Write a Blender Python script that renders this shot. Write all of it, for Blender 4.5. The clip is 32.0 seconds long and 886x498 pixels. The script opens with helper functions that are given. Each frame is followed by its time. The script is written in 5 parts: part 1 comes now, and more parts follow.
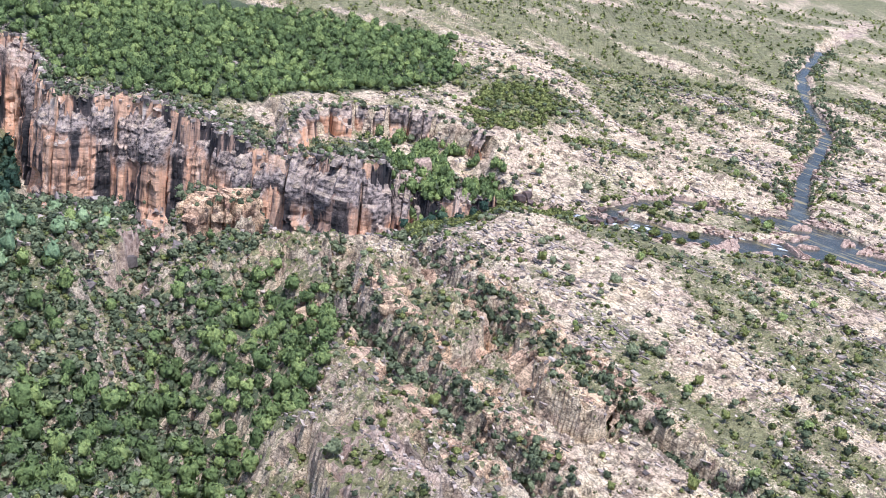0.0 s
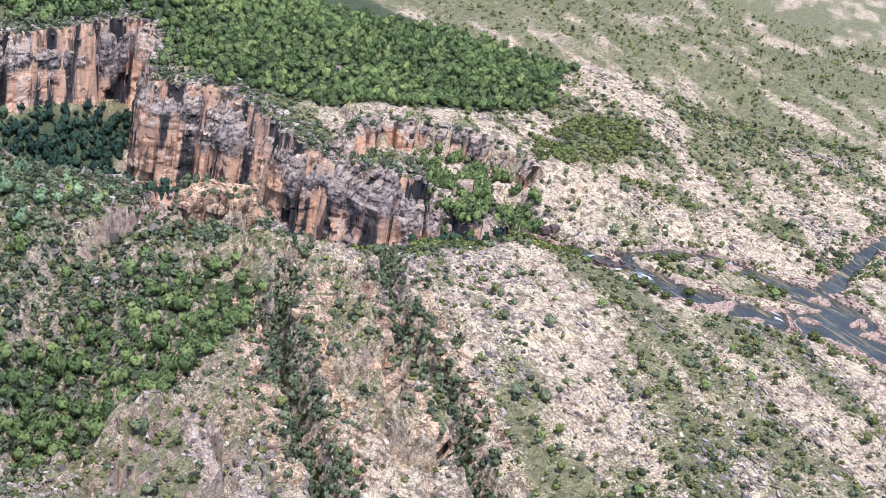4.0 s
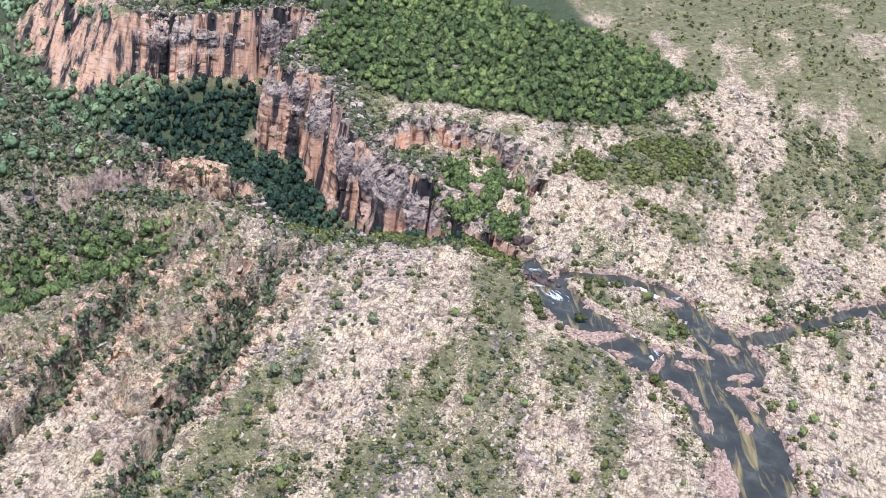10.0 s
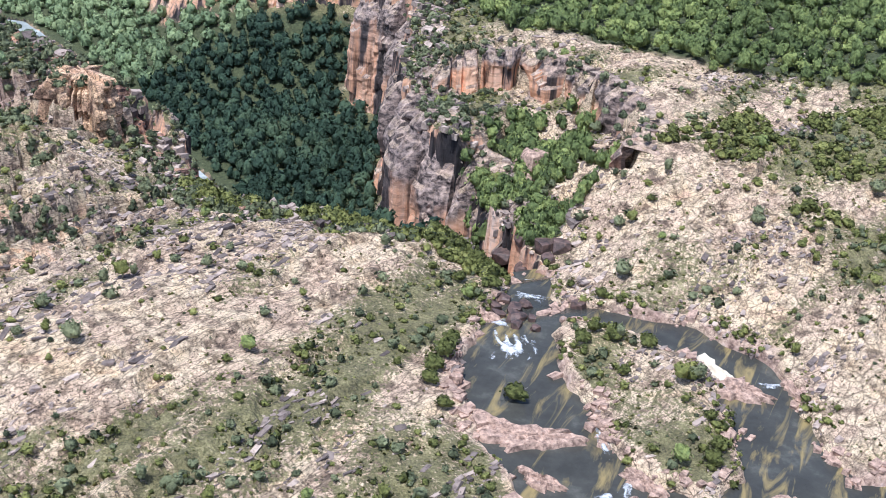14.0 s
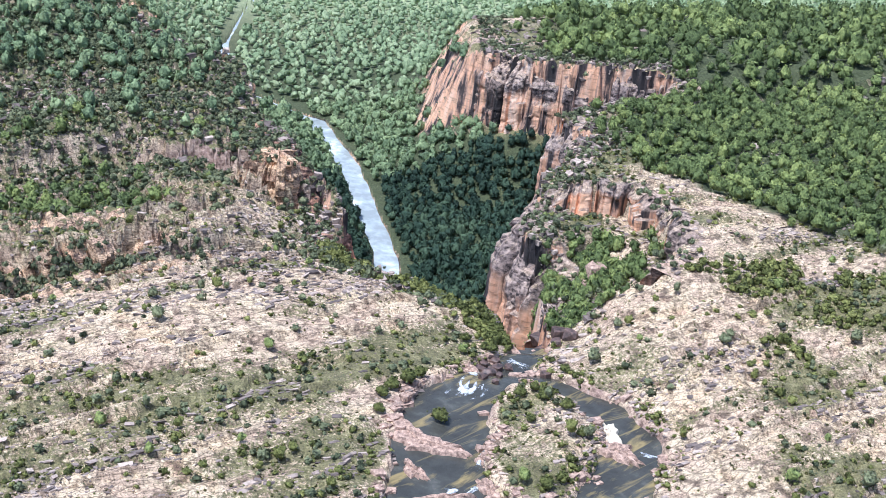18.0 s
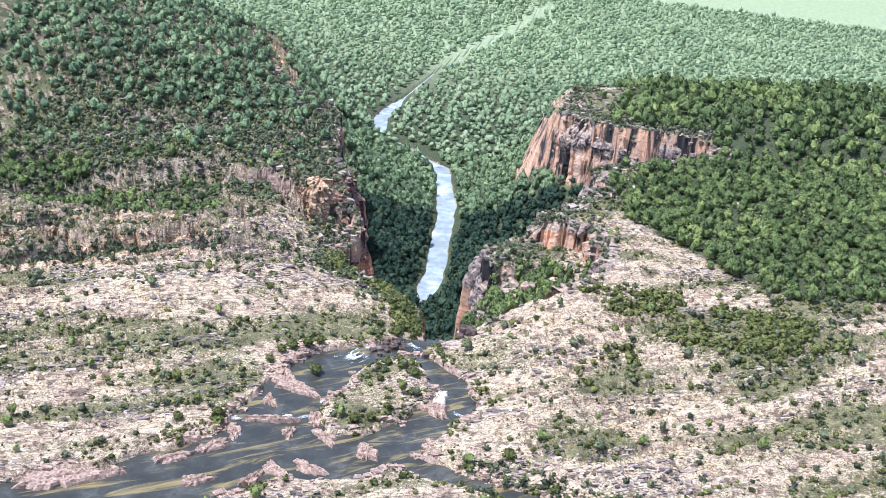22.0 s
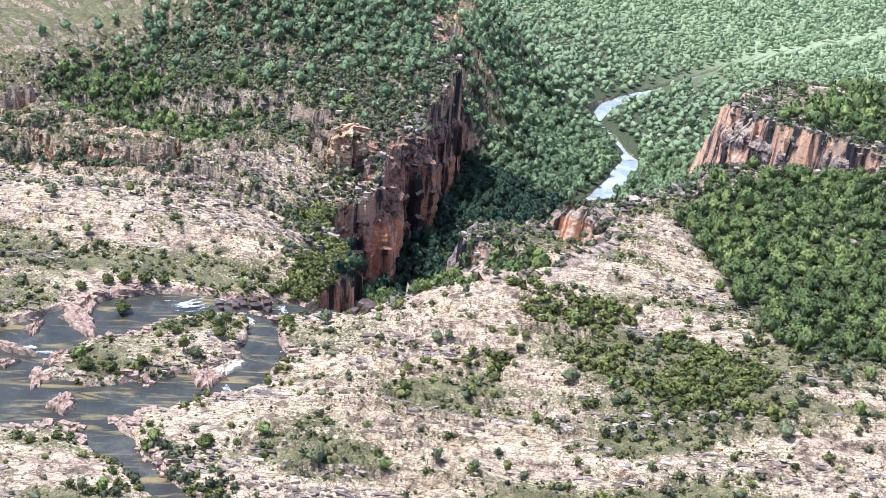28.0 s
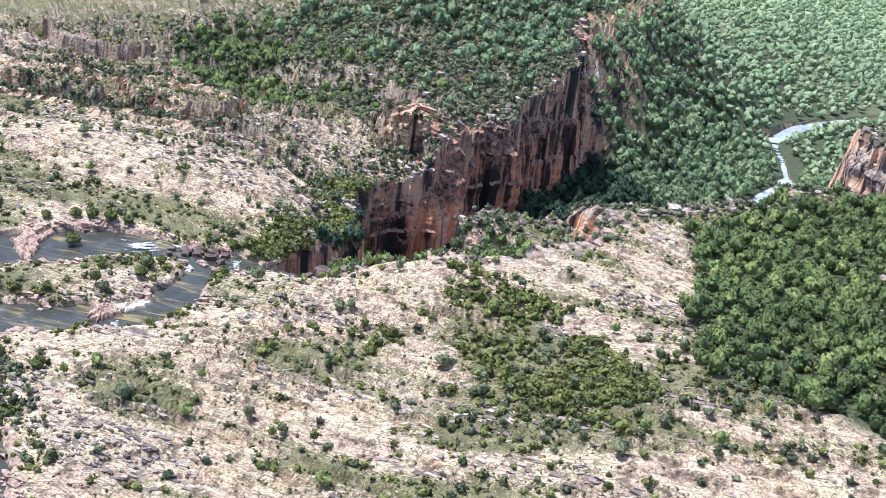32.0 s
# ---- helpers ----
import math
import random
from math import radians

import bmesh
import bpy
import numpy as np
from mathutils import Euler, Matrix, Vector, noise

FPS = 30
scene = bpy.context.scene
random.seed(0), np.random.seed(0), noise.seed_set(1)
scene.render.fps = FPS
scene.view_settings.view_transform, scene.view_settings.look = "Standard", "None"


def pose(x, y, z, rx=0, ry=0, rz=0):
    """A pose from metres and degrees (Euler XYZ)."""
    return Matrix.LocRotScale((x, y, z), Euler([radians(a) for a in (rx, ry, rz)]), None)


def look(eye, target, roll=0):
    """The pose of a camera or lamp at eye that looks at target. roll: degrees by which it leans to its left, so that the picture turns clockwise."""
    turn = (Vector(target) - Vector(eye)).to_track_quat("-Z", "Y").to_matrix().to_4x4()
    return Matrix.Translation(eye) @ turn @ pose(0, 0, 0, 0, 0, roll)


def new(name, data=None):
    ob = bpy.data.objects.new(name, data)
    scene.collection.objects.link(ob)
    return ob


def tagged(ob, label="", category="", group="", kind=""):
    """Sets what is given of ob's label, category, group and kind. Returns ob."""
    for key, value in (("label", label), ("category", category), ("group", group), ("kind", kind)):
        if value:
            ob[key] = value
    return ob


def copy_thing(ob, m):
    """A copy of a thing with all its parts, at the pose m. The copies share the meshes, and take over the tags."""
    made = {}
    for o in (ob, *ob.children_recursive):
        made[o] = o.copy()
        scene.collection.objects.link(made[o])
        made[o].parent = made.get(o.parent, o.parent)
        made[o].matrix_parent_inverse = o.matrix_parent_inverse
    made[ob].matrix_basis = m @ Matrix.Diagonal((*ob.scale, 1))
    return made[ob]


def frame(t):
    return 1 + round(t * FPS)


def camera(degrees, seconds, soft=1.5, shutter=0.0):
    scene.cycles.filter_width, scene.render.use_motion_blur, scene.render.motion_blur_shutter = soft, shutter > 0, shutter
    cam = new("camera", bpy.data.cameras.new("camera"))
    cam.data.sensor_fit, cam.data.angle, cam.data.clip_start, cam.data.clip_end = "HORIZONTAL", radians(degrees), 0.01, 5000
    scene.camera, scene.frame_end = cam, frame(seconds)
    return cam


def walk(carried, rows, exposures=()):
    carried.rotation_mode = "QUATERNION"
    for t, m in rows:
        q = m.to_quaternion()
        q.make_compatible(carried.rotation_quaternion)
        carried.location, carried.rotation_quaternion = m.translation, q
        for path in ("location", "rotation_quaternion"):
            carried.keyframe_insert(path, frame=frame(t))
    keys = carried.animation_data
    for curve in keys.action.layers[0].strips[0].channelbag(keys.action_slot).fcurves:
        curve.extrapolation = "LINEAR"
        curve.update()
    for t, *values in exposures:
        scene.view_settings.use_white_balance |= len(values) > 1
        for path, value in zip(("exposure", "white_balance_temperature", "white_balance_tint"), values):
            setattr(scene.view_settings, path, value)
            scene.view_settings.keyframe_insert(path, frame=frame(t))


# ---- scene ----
cam = camera(37.72, 32.0, soft=0.8)
PATH = [
    (0, (-30.14, -133.4, 38.95), (-27.58, -38.32, 8.06), 7.29),
    (0.5, (-26.21, -133.74, 39.73), (-26.32, -38.86, 8.15), 7.74),
    (1, (-22.59, -133.9, 40.51), (-25.11, -39.29, 8.22), 8.36),
    (1.5, (-19.04, -134.08, 41.49), (-23.91, -39.79, 8.54), 8.82),
    (2, (-15.09, -134.16, 42.44), (-22.57, -40.21, 9.02), 9.33),
    (2.5, (-11.03, -134.14, 43.4), (-21.2, -40.56, 9.66), 9.88),
    (3, (-6.73, -134.0, 44.55), (-19.92, -40.87, 10.59), 10.51),
    (3.5, (-2.43, -133.75, 45.64), (-18.92, -41.15, 11.7), 10.91),
    (4, (1.74, -133.31, 46.74), (-18.26, -41.34, 12.96), 11.07),
    (4.5, (6.17, -132.99, 47.8), (-17.7, -41.78, 14.48), 10.97),
    (5.5, (14.58, -133.02, 53.15), (-15.64, -44.09, 18.83), 10.18),
    (6.5, (24.19, -132.03, 58.69), (-11.48, -45.97, 22.34), 9.56),
    (7, (30.12, -130.44, 59.97), (-8.34, -45.94, 22.8), 9.68),
    (7.5, (36.1, -128.35, 61.21), (-5.15, -45.65, 23.01), 9.98),
    (8, (42.02, -125.73, 62.44), (-2.07, -45.04, 23.13), 10.35),
    (8.5, (47.76, -122.82, 63.62), (0.79, -44.26, 23.34), 10.27),
    (9, (53.47, -119.57, 64.73), (3.65, -43.27, 23.55), 10.12),
    (9.5, (58.99, -115.69, 65.65), (6.51, -41.67, 23.6), 9.91),
    (9.6, (60.09, -114.86, 65.81), (7.15, -41.27, 23.6), 9.88),
    (9.8, (62.3, -113.17, 66.11), (8.44, -40.44, 23.57), 9.81),
    (10, (64.52, -111.43, 66.44), (9.76, -39.57, 23.57), 9.74),
    (10.2, (65.83, -107.67, 66.0), (10.21, -36.82, 22.56), 9.54),
    (10.4, (65.31, -101.24, 64.25), (8.84, -31.41, 20.26), 9.34),
    (10.6, (63.87, -94.62, 62.09), (6.6, -25.78, 17.58), 9.21),
    (10.8, (61.68, -88.01, 59.61), (3.64, -20.14, 14.61), 9.15),
    (11, (59.07, -81.53, 56.94), (0.27, -14.64, 11.45), 9.10),
    (11.2, (56.29, -75.15, 54.16), (-3.53, -9.48, 8.23), 9.58),
    (11.4, (53.49, -68.79, 51.33), (-7.33, -4.37, 4.96), 10.05),
    (11.6, (50.8, -62.43, 48.5), (-11.18, 0.57, 1.73), 9.95),
    (11.8, (48.43, -56.13, 45.76), (-14.89, 5.26, -1.37), 9.27),
    (12, (46.59, -50.16, 43.26), (-18.02, 9.58, -4.24), 8.59),
    (12.2, (45.25, -44.65, 41.02), (-21.01, 13.37, -6.35), 8.19),
    (12.4, (46.24, -43.47, 40.66), (-21.62, 12.77, -6.58), 7.79),
    (12.6, (47.12, -42.07, 40.37), (-22.3, 12.4, -6.68), 7.47),
    (12.8, (47.98, -40.53, 40.2), (-22.96, 12.14, -6.62), 7.24),
    (13, (48.78, -39.02, 40.04), (-23.63, 11.82, -6.56), 7.00),
    (13.5, (50.5, -35.48, 39.49), (-25.6, 10.6, -6.19), 6.05),
    (14, (51.93, -31.91, 39.0), (-27.72, 8.97, -5.55), 5.13),
    (14.5, (53.32, -28.09, 38.82), (-29.59, 7.1, -4.64), 4.10),
    (15, (56.37, -25.13, 39.43), (-29.54, 4.64, -2.22), 3.29),
    (15.5, (63.02, -23.5, 40.16), (-25.31, 2.6, 1.24), 3.24),
    (16.5, (75.04, -20.67, 44.14), (-15.53, -0.33, 6.96), 4.69),
    (17.5, (82.2, -15.83, 47.46), (-9.24, -0.9, 9.83), 6.50),
    (18, (82.78, -11.68, 47.36), (-9.16, -0.14, 9.76), 6.88),
    (18.5, (83.06, -7.43, 47.26), (-9.27, 0.85, 9.74), 7.24),
    (19, (83.33, -3.13, 47.23), (-9.39, 1.88, 10.12), 7.40),
    (19.2, (83.43, -1.44, 47.25), (-9.46, 2.23, 10.4), 7.39),
    (19.4, (83.5, 0.24, 47.29), (-9.53, 2.58, 10.68), 7.38),
    (19.6, (83.28, 1.99, 47.23), (-9.9, 2.85, 10.94), 7.29),
    (19.8, (82.46, 3.79, 46.95), (-10.87, 3.03, 11.06), 7.12),
    (20, (85.76, 6.09, 48.05), (-7.7, 3.7, 12.55), 6.96),
    (20.2, (92.3, 8.76, 50.24), (-1.25, 4.86, 15.14), 6.64),
    (20.4, (98.94, 11.25, 52.49), (5.31, 5.84, 17.77), 6.32),
    (20.6, (105.54, 13.61, 54.76), (11.92, 6.84, 20.29), 6.10),
    (20.8, (111.75, 15.98, 56.94), (18.18, 7.99, 22.57), 5.97),
    (21, (116.79, 18.44, 58.76), (23.3, 9.24, 24.5), 5.84),
    (21.2, (119.83, 20.95, 59.95), (26.42, 10.59, 25.79), 5.83),
    (21.4, (120.54, 23.39, 60.38), (27.23, 11.87, 26.32), 5.82),
    (21.6, (119.27, 25.58, 60.14), (26.18, 13.06, 25.85), 5.82),
    (21.8, (116.35, 27.35, 59.32), (23.59, 14.0, 24.43), 5.85),
    (22, (111.87, 28.54, 57.91), (19.46, 14.36, 22.44), 5.87),
    (22.2, (106.15, 29.22, 56.03), (14.07, 14.48, 19.92), 6.27),
    (22.4, (99.96, 29.71, 53.95), (8.22, 14.41, 17.2), 6.66),
    (22.6, (94.05, 30.34, 51.95), (2.6, 14.3, 14.8), 6.86),
    (22.8, (88.59, 31.18, 50.12), (-2.61, 14.22, 12.78), 6.87),
    (23, (89.24, 33.03, 50.44), (-1.7, 15.14, 12.91), 6.88),
    (23.2, (88.7, 34.71, 50.33), (-1.99, 15.7, 12.73), 6.86),
    (23.4, (88.15, 36.42, 50.21), (-2.27, 16.3, 12.53), 6.83),
    (23.6, (87.58, 38.12, 50.11), (-2.55, 16.8, 12.38), 6.78),
    (23.8, (86.98, 39.81, 50.02), (-2.83, 17.23, 12.27), 6.70),
    (24, (86.35, 41.51, 49.92), (-3.12, 17.67, 12.15), 6.61),
    (24.5, (84.59, 45.88, 49.65), (-3.92, 18.52, 11.98), 6.40),
    (25.5, (80.98, 53.79, 49.31), (-5.45, 20.11, 11.95), 6.35),
    (26.5, (76.91, 61.45, 49.09), (-7.06, 21.89, 11.89), 6.69),
    (27, (74.57, 65.51, 48.97), (-7.92, 23.0, 11.7), 6.94),
    (27.5, (72.3, 68.95, 49.0), (-8.69, 23.84, 11.49), 7.13),
    (28, (69.76, 72.5, 48.88), (-9.45, 24.57, 11.08), 7.13),
    (28.5, (67.09, 75.97, 48.71), (-10.2, 25.23, 10.6), 7.02),
    (29, (64.33, 79.48, 48.61), (-10.93, 25.98, 10.21), 6.89),
    (29.5, (61.26, 82.86, 48.58), (-11.85, 26.64, 9.92), 6.97),
    (30, (58.33, 85.8, 48.53), (-12.8, 27.12, 9.86), 7.02),
    (30.5, (55.3, 88.69, 48.5), (-13.77, 27.54, 9.89), 7.16),
    (31, (52.25, 91.3, 48.48), (-14.71, 27.93, 9.75), 7.40),
    (31.5, (49.04, 93.86, 48.43), (-15.65, 28.37, 9.37), 7.71),
    (32, (45.57, 96.27, 48.19), (-16.72, 28.78, 8.61), 8.15),
]
walk(cam, [(t, look(eye, target, roll)) for t, eye, target, roll in PATH], [(0.0, 0.46, 5400, 12.0), (8.0, 0.26, 5400, 11.5), (15.0, 0.33, 5600, 11.5), (20.0, 0.50, 5320, 11.0), (23.0, 0.53, 5460, 11.0), (32.0, 0.62, 5540, 10.0)])

# ---- world, sun ----
world = bpy.data.worlds.new("world")
scene.world = world
world.use_nodes = True
wn, wl = world.node_tree.nodes, world.node_tree.links
sky = wn.new("ShaderNodeTexSky")
sky.sky_type = "NISHITA"
sky.sun_disc = False
SUN_ELEV, SUN_AZ = 67.0, 150.0          # degrees; azimuth clockwise from +y
sky.sun_elevation, sky.sun_rotation = radians(SUN_ELEV), radians(SUN_AZ)
sky.air_density, sky.dust_density, sky.ozone_density = 1.0, 2.5, 2.0
wl.new(sky.outputs[0], wn["Background"].inputs[0])
wn["Background"].inputs[1].default_value = 0.13
sun_data = bpy.data.lights.new("sun", "SUN")
sun_data.energy, sun_data.angle, sun_data.color = 3.85, radians(2.0), (1.0, 0.965, 0.92)
sun = new("sun", sun_data)
az, el = radians(SUN_AZ), radians(SUN_ELEV)
to_sun = Vector((math.sin(az) * math.cos(el), math.cos(az) * math.cos(el), math.sin(el)))
sun.matrix_world = look((0, 0, 200), Vector((0, 0, 200)) - to_sun)


# ---- noise and plan arithmetic ----
def _hash(i, j, seed):
    i, j = i.astype(np.int64), j.astype(np.int64)
    h = (i * 374761393 + j * 668265263 + seed * 974634821) & 0xFFFFFFFF
    h = ((h ^ (h >> 13)) * 1274126177) & 0xFFFFFFFF
    return ((h ^ (h >> 16)) & 0xFFFFFF) / float(0xFFFFFF)


def vnoise(x, y, seed=0):
    """Smooth noise, 0 to 1."""
    x, y = np.asarray(x, float), np.asarray(y, float)
    i, j = np.floor(x), np.floor(y)
    u, v = x - i, y - j
    u, v = u * u * (3 - 2 * u), v * v * (3 - 2 * v)
    a, b = _hash(i, j, seed), _hash(i + 1, j, seed)
    c, d = _hash(i, j + 1, seed), _hash(i + 1, j + 1, seed)
    return (a * (1 - u) + b * u) * (1 - v) + (c * (1 - u) + d * u) * v


def fbm(x, y, octaves=4, seed=0):
    total, amp, norm = 0.0, 1.0, 0.0
    for k in range(octaves):
        total = total + amp * vnoise(x * 2**k + 17.3 * k, y * 2**k - 9.1 * k, seed + k)
        norm += amp
        amp *= 0.5
    return total / norm


def cells(x, y, seed=0):
    """Cell noise: a value per cell, and the distance to its border."""
    x, y = np.asarray(x, float), np.asarray(y, float)
    i, j = np.floor(x), np.floor(y)
    best = np.full(x.shape, 9.0)
    second = np.full(x.shape, 9.0)
    value = np.zeros(x.shape)
    for a in (-1, 0, 1):
        for b in (-1, 0, 1):
            px, py = i + a + _hash(i + a, j + b, seed), j + b + _hash(i + a, j + b, seed + 5)
            d = np.hypot(px - x, py - y)
            closer = d < best
            second = np.where(closer, best, np.minimum(second, d))
            value = np.where(closer, _hash(i + a, j + b, seed + 9), value)
            best = np.where(closer, d, best)
    return value, second - best


def step(a, b, x):
    t = np.clip((x - a) / (b - a), 0, 1)
    return t * t * (3 - 2 * t)


def along(points, x, y):
    """Distance to a line of points, and the place along it (0 to 1)."""
    best = np.full(np.shape(x), 1e9)
    where = np.zeros(np.shape(x))
    n = len(points) - 1
    for k in range(n):
        (ax, ay), (bx, by) = points[k], points[k + 1]
        dx, dy = bx - ax, by - ay
        t = np.clip(((x - ax) * dx + (y - ay) * dy) / (dx * dx + dy * dy), 0, 1)
        d = np.hypot(x - ax - t * dx, y - ay - t * dy)
        where = np.where(d < best, (k + t) / n, where)
        best = np.minimum(best, d)
    return best, where


def inside(points, x, y):
    """Distance to a closed outline, positive within it."""
    d, _ = along(points + points[:1], x, y)
    within = np.zeros(np.shape(x), bool)
    for (ax, ay), (bx, by) in zip(points, points[1:] + points[:1]):
        if ay != by:
            within ^= ((ay > y) != (by > y)) & (x < (bx - ax) * (y - ay) / (by - ay) + ax)
    return np.where(within, d, -d)


# ---- the plan ----
NORTH_RIM = [(-15, 10.4), (-19, 11), (-23, 11.8), (-28, 13), (-33, 13.4), (-34.6, 11.4), (-39, 11), (-41.5, 13.2), (-48, 14.4), (-54, 16.5),
             (-61, 20.5), (-66, 23.5), (-70, 22.4), (-73.6, 20.6), (-76.6, 22.4), (-78.6, 27.5), (-80.5, 33), (-82.6, 38), (-87.2, 38), (-88, 33), (-89.5, 26), (-93.5, 19),
             (-99, 14), (-110, 13.5), (-122, 15), (-136, 24), (-160, 60), (-260, 120)]
SOUTH_RIM = [(-15.6, 8.2), (-20, 6), (-25, 3.6), (-29.4, 1), (-32.4, -2.6), (-35, -6.4), (-40, -7.6), (-45, -6.6), (-49, -8.4), (-54, -12), (-63, -12.6),
             (-70, -17), (-77, -18.6), (-82, -20.5), (-86, -24), (-92, -32), (-104, -37), (-125, -46), (-160, -60), (-260, -100)]
GORGE = NORTH_RIM + [(-300, 120), (-300, -100)] + SOUTH_RIM[::-1]
CREEK = [(-15, 9.4), (-20, 9), (-28, 5.5), (-38, 2.5), (-48, 1), (-58, 0.2)]
POOL = [(-58, 0.2), (-68, 0), (-84, -2), (-102, -4.4), (-122, -9.2), (-132, -18), (-138, -25), (-150, -28), (-172, -27), (-200, -25.5), (-228, -22), (-300, -8)]
MAIN_CHANNEL = [(-15.4, 9.6), (-11.4, 7.4), (-8.6, 5), (-5.4, 2.8), (-1, 0.6), (5, -0.4), (11, -0.6), (16, 0.6)]
RIGHT_CHANNEL = [(-8.2, 8), (-5.8, 10.2), (-2.6, 13.2), (1.4, 14.6), (5, 13.4), (8.6, 11.8), (13, 10), (16.5, 5)]
EAST_ARM = [(13, 8), (15.4, 14.5), (16.4, 19), (17.8, 24), (19.6, 31), (24.5, 42), (29, 54), (30.5, 73), (35, 95), (44, 118), (70, 170)]
SOUTH_ARM = [(13, 0), (18, -1), (22, -4), (27, -9), (33, -18), (40, -30), (60, -60), (90, -120)]
SOUTH_DIP = [(-36.5, -18), (-36, -27), (-33.5, -33), (-28.5, -42.5), (-20, -56), (-10, -74)]
MID_DIP = [(-31, -8), (-27.5, -20), (-22.5, -29), (-12, -46), (0, -66)]
WEST_SLOT = [(-55, -11), (-54.5, -18), (-54, -24), (-53, -32)]
WEST_DIP = [(-53.5, -27), (-52, -34), (-49, -42), (-42, -55), (-34, -70)]
BLOCK_GAP = [(-47, -8), (-46.5, -13), (-49, -18), (-54, -21)]
RAMP = [(-16.5, 10.8), (-33.6, 12.4), (-34, 15), (-37, 20), (-35.5, 23.5), (-30, 23.8), (-24, 20), (-20.5, 15)]
LEDGE = [(-46, 15), (-44.5, 18), (-44, 23), (-38, 25), (-33, 25.6), (-27, 24.4), (-22, 20.5), (-19.5, 16)]
NORTH_FOREST = [(-27, 72), (-26, 48), (-34, 40), (-42, 33.5), (-50, 27), (-63, 26.5), (-76, 28), (-92, 34), (-125, 30), (-140, 60), (-110, 100), (-70, 90), (-50, 78)]
SOUTH_FOREST = [(-57, -50), (-51.5, -47), (-50, -36), (-47, -27.5), (-41.5, -23.5), (-36, -30), (-36.4, -38), (-36, -49), (-42, -61), (-54, -66)]
SHRUB_NORTH = [(-22.5, 23.5), (-16.5, 28), (-12, 46), (-15, 54), (-22, 47), (-25.5, 34)]
BLOCKS = [[(-35.6, -29.6), (-29.4, -24.0), (-27.0, -27.0), (-22.6, -33.4), (-25.4, -39.4), (-29.0, -40.2)], [(-51, -12.4), (-48, -10.6), (-45.4, -12.6), (-45.8, -16.6), (-49.6, -17.6)],
          [(-35.4, -54), (-31.6, -51.6), (-26.6, -60), (-27.0, -68), (-31.6, -67)], [(-20.6, -37), (-18.4, -34.6), (-13.6, -43), (-15.4, -48.4), (-18.6, -45)]]
DARK_SCRUB = [(9, 22), (4.6, 24.4), (4.2, 30), (8.6, 31.6), (11.6, 28)]
STRIP_SOUTH = [(3, -14), (7, -19), (17, -33), (12, -34), (3.5, -22)]
STRIP_WEST = [(-3.5, -19), (0.5, -23), (9, -42), (4, -43), (-4.5, -26)]
STRIP_SCRUB = [(0, 24.6), (-12.5, 27.6), (-13.4, 31), (-6, 33), (0, 28.5)]


def joint(x, y):
    """Across and along the rock's joints, which run from north-west to south-east."""
    return 0.87 * x + 0.5 * y, 0.5 * x - 0.87 * y


def bed(x, y):
    """Height of the river's surface."""
    rise = 0.055 * np.maximum(0, np.minimum(y, 140) - 16) * step(9, 16, x)
    fall = -0.9 * step(-7, -11, x) - 1.0 * step(-13.5, -16, x)
    return 0.12 * step(2, 6, x) + 0.25 * step(9, 13, x) + rise + fall - 0.12 * step(-3, -6, x)


def channels(x, y):
    """Distance outside the river's banks, negative in the water."""
    wob = 0.9 * (fbm(x * 0.45, y * 0.45, 3, 31) - 0.5) * 2
    d1, a1 = along(MAIN_CHANNEL, x, y)
    d2, a2 = along(RIGHT_CHANNEL, x, y)
    d3, a3 = along(EAST_ARM, x, y)
    d4, a4 = along(SOUTH_ARM, x, y)
    w1 = np.interp(a1, [0, 0.12, 0.3, 0.42, 0.55, 0.75, 1], [1.0, 1.3, 2.1, 2.2, 3.0, 3.3, 4.2])
    w2 = np.interp(a2, [0, 0.2, 0.45, 0.7, 1], [0.8, 1.3, 1.9, 2.0, 4.0])
    w3 = np.interp(a3, [0, 0.2, 0.5, 1], [1.7, 1.15, 1.0, 0.8])
    w4 = np.interp(a4, [0, 0.2, 0.5, 1], [4.5, 4.6, 3.6, 3.0])
    d = np.minimum(np.minimum(d1 - w1, d2 - w2), np.minimum(d3 - w3, d4 - w4))
    return d + wob


def gorge_depth(x, y, gentle=False):
    """Distance within the gorge's rim; the rim is fluted into piers."""
    d = inside(GORGE, x, y)
    near = step(12, 2, np.abs(d))
    flute = 1.5 * (fbm(x * 0.22, y * 0.22, 2, 3) - 0.5) * 2
    value, edge = cells(x * 0.42, y * 0.42, 4)
    flute = flute + (value - 0.5) * 1.8 - 0.8 * step(0.25, 0.0, edge)
    return d + (0 if gentle else 0.45) * flute * near


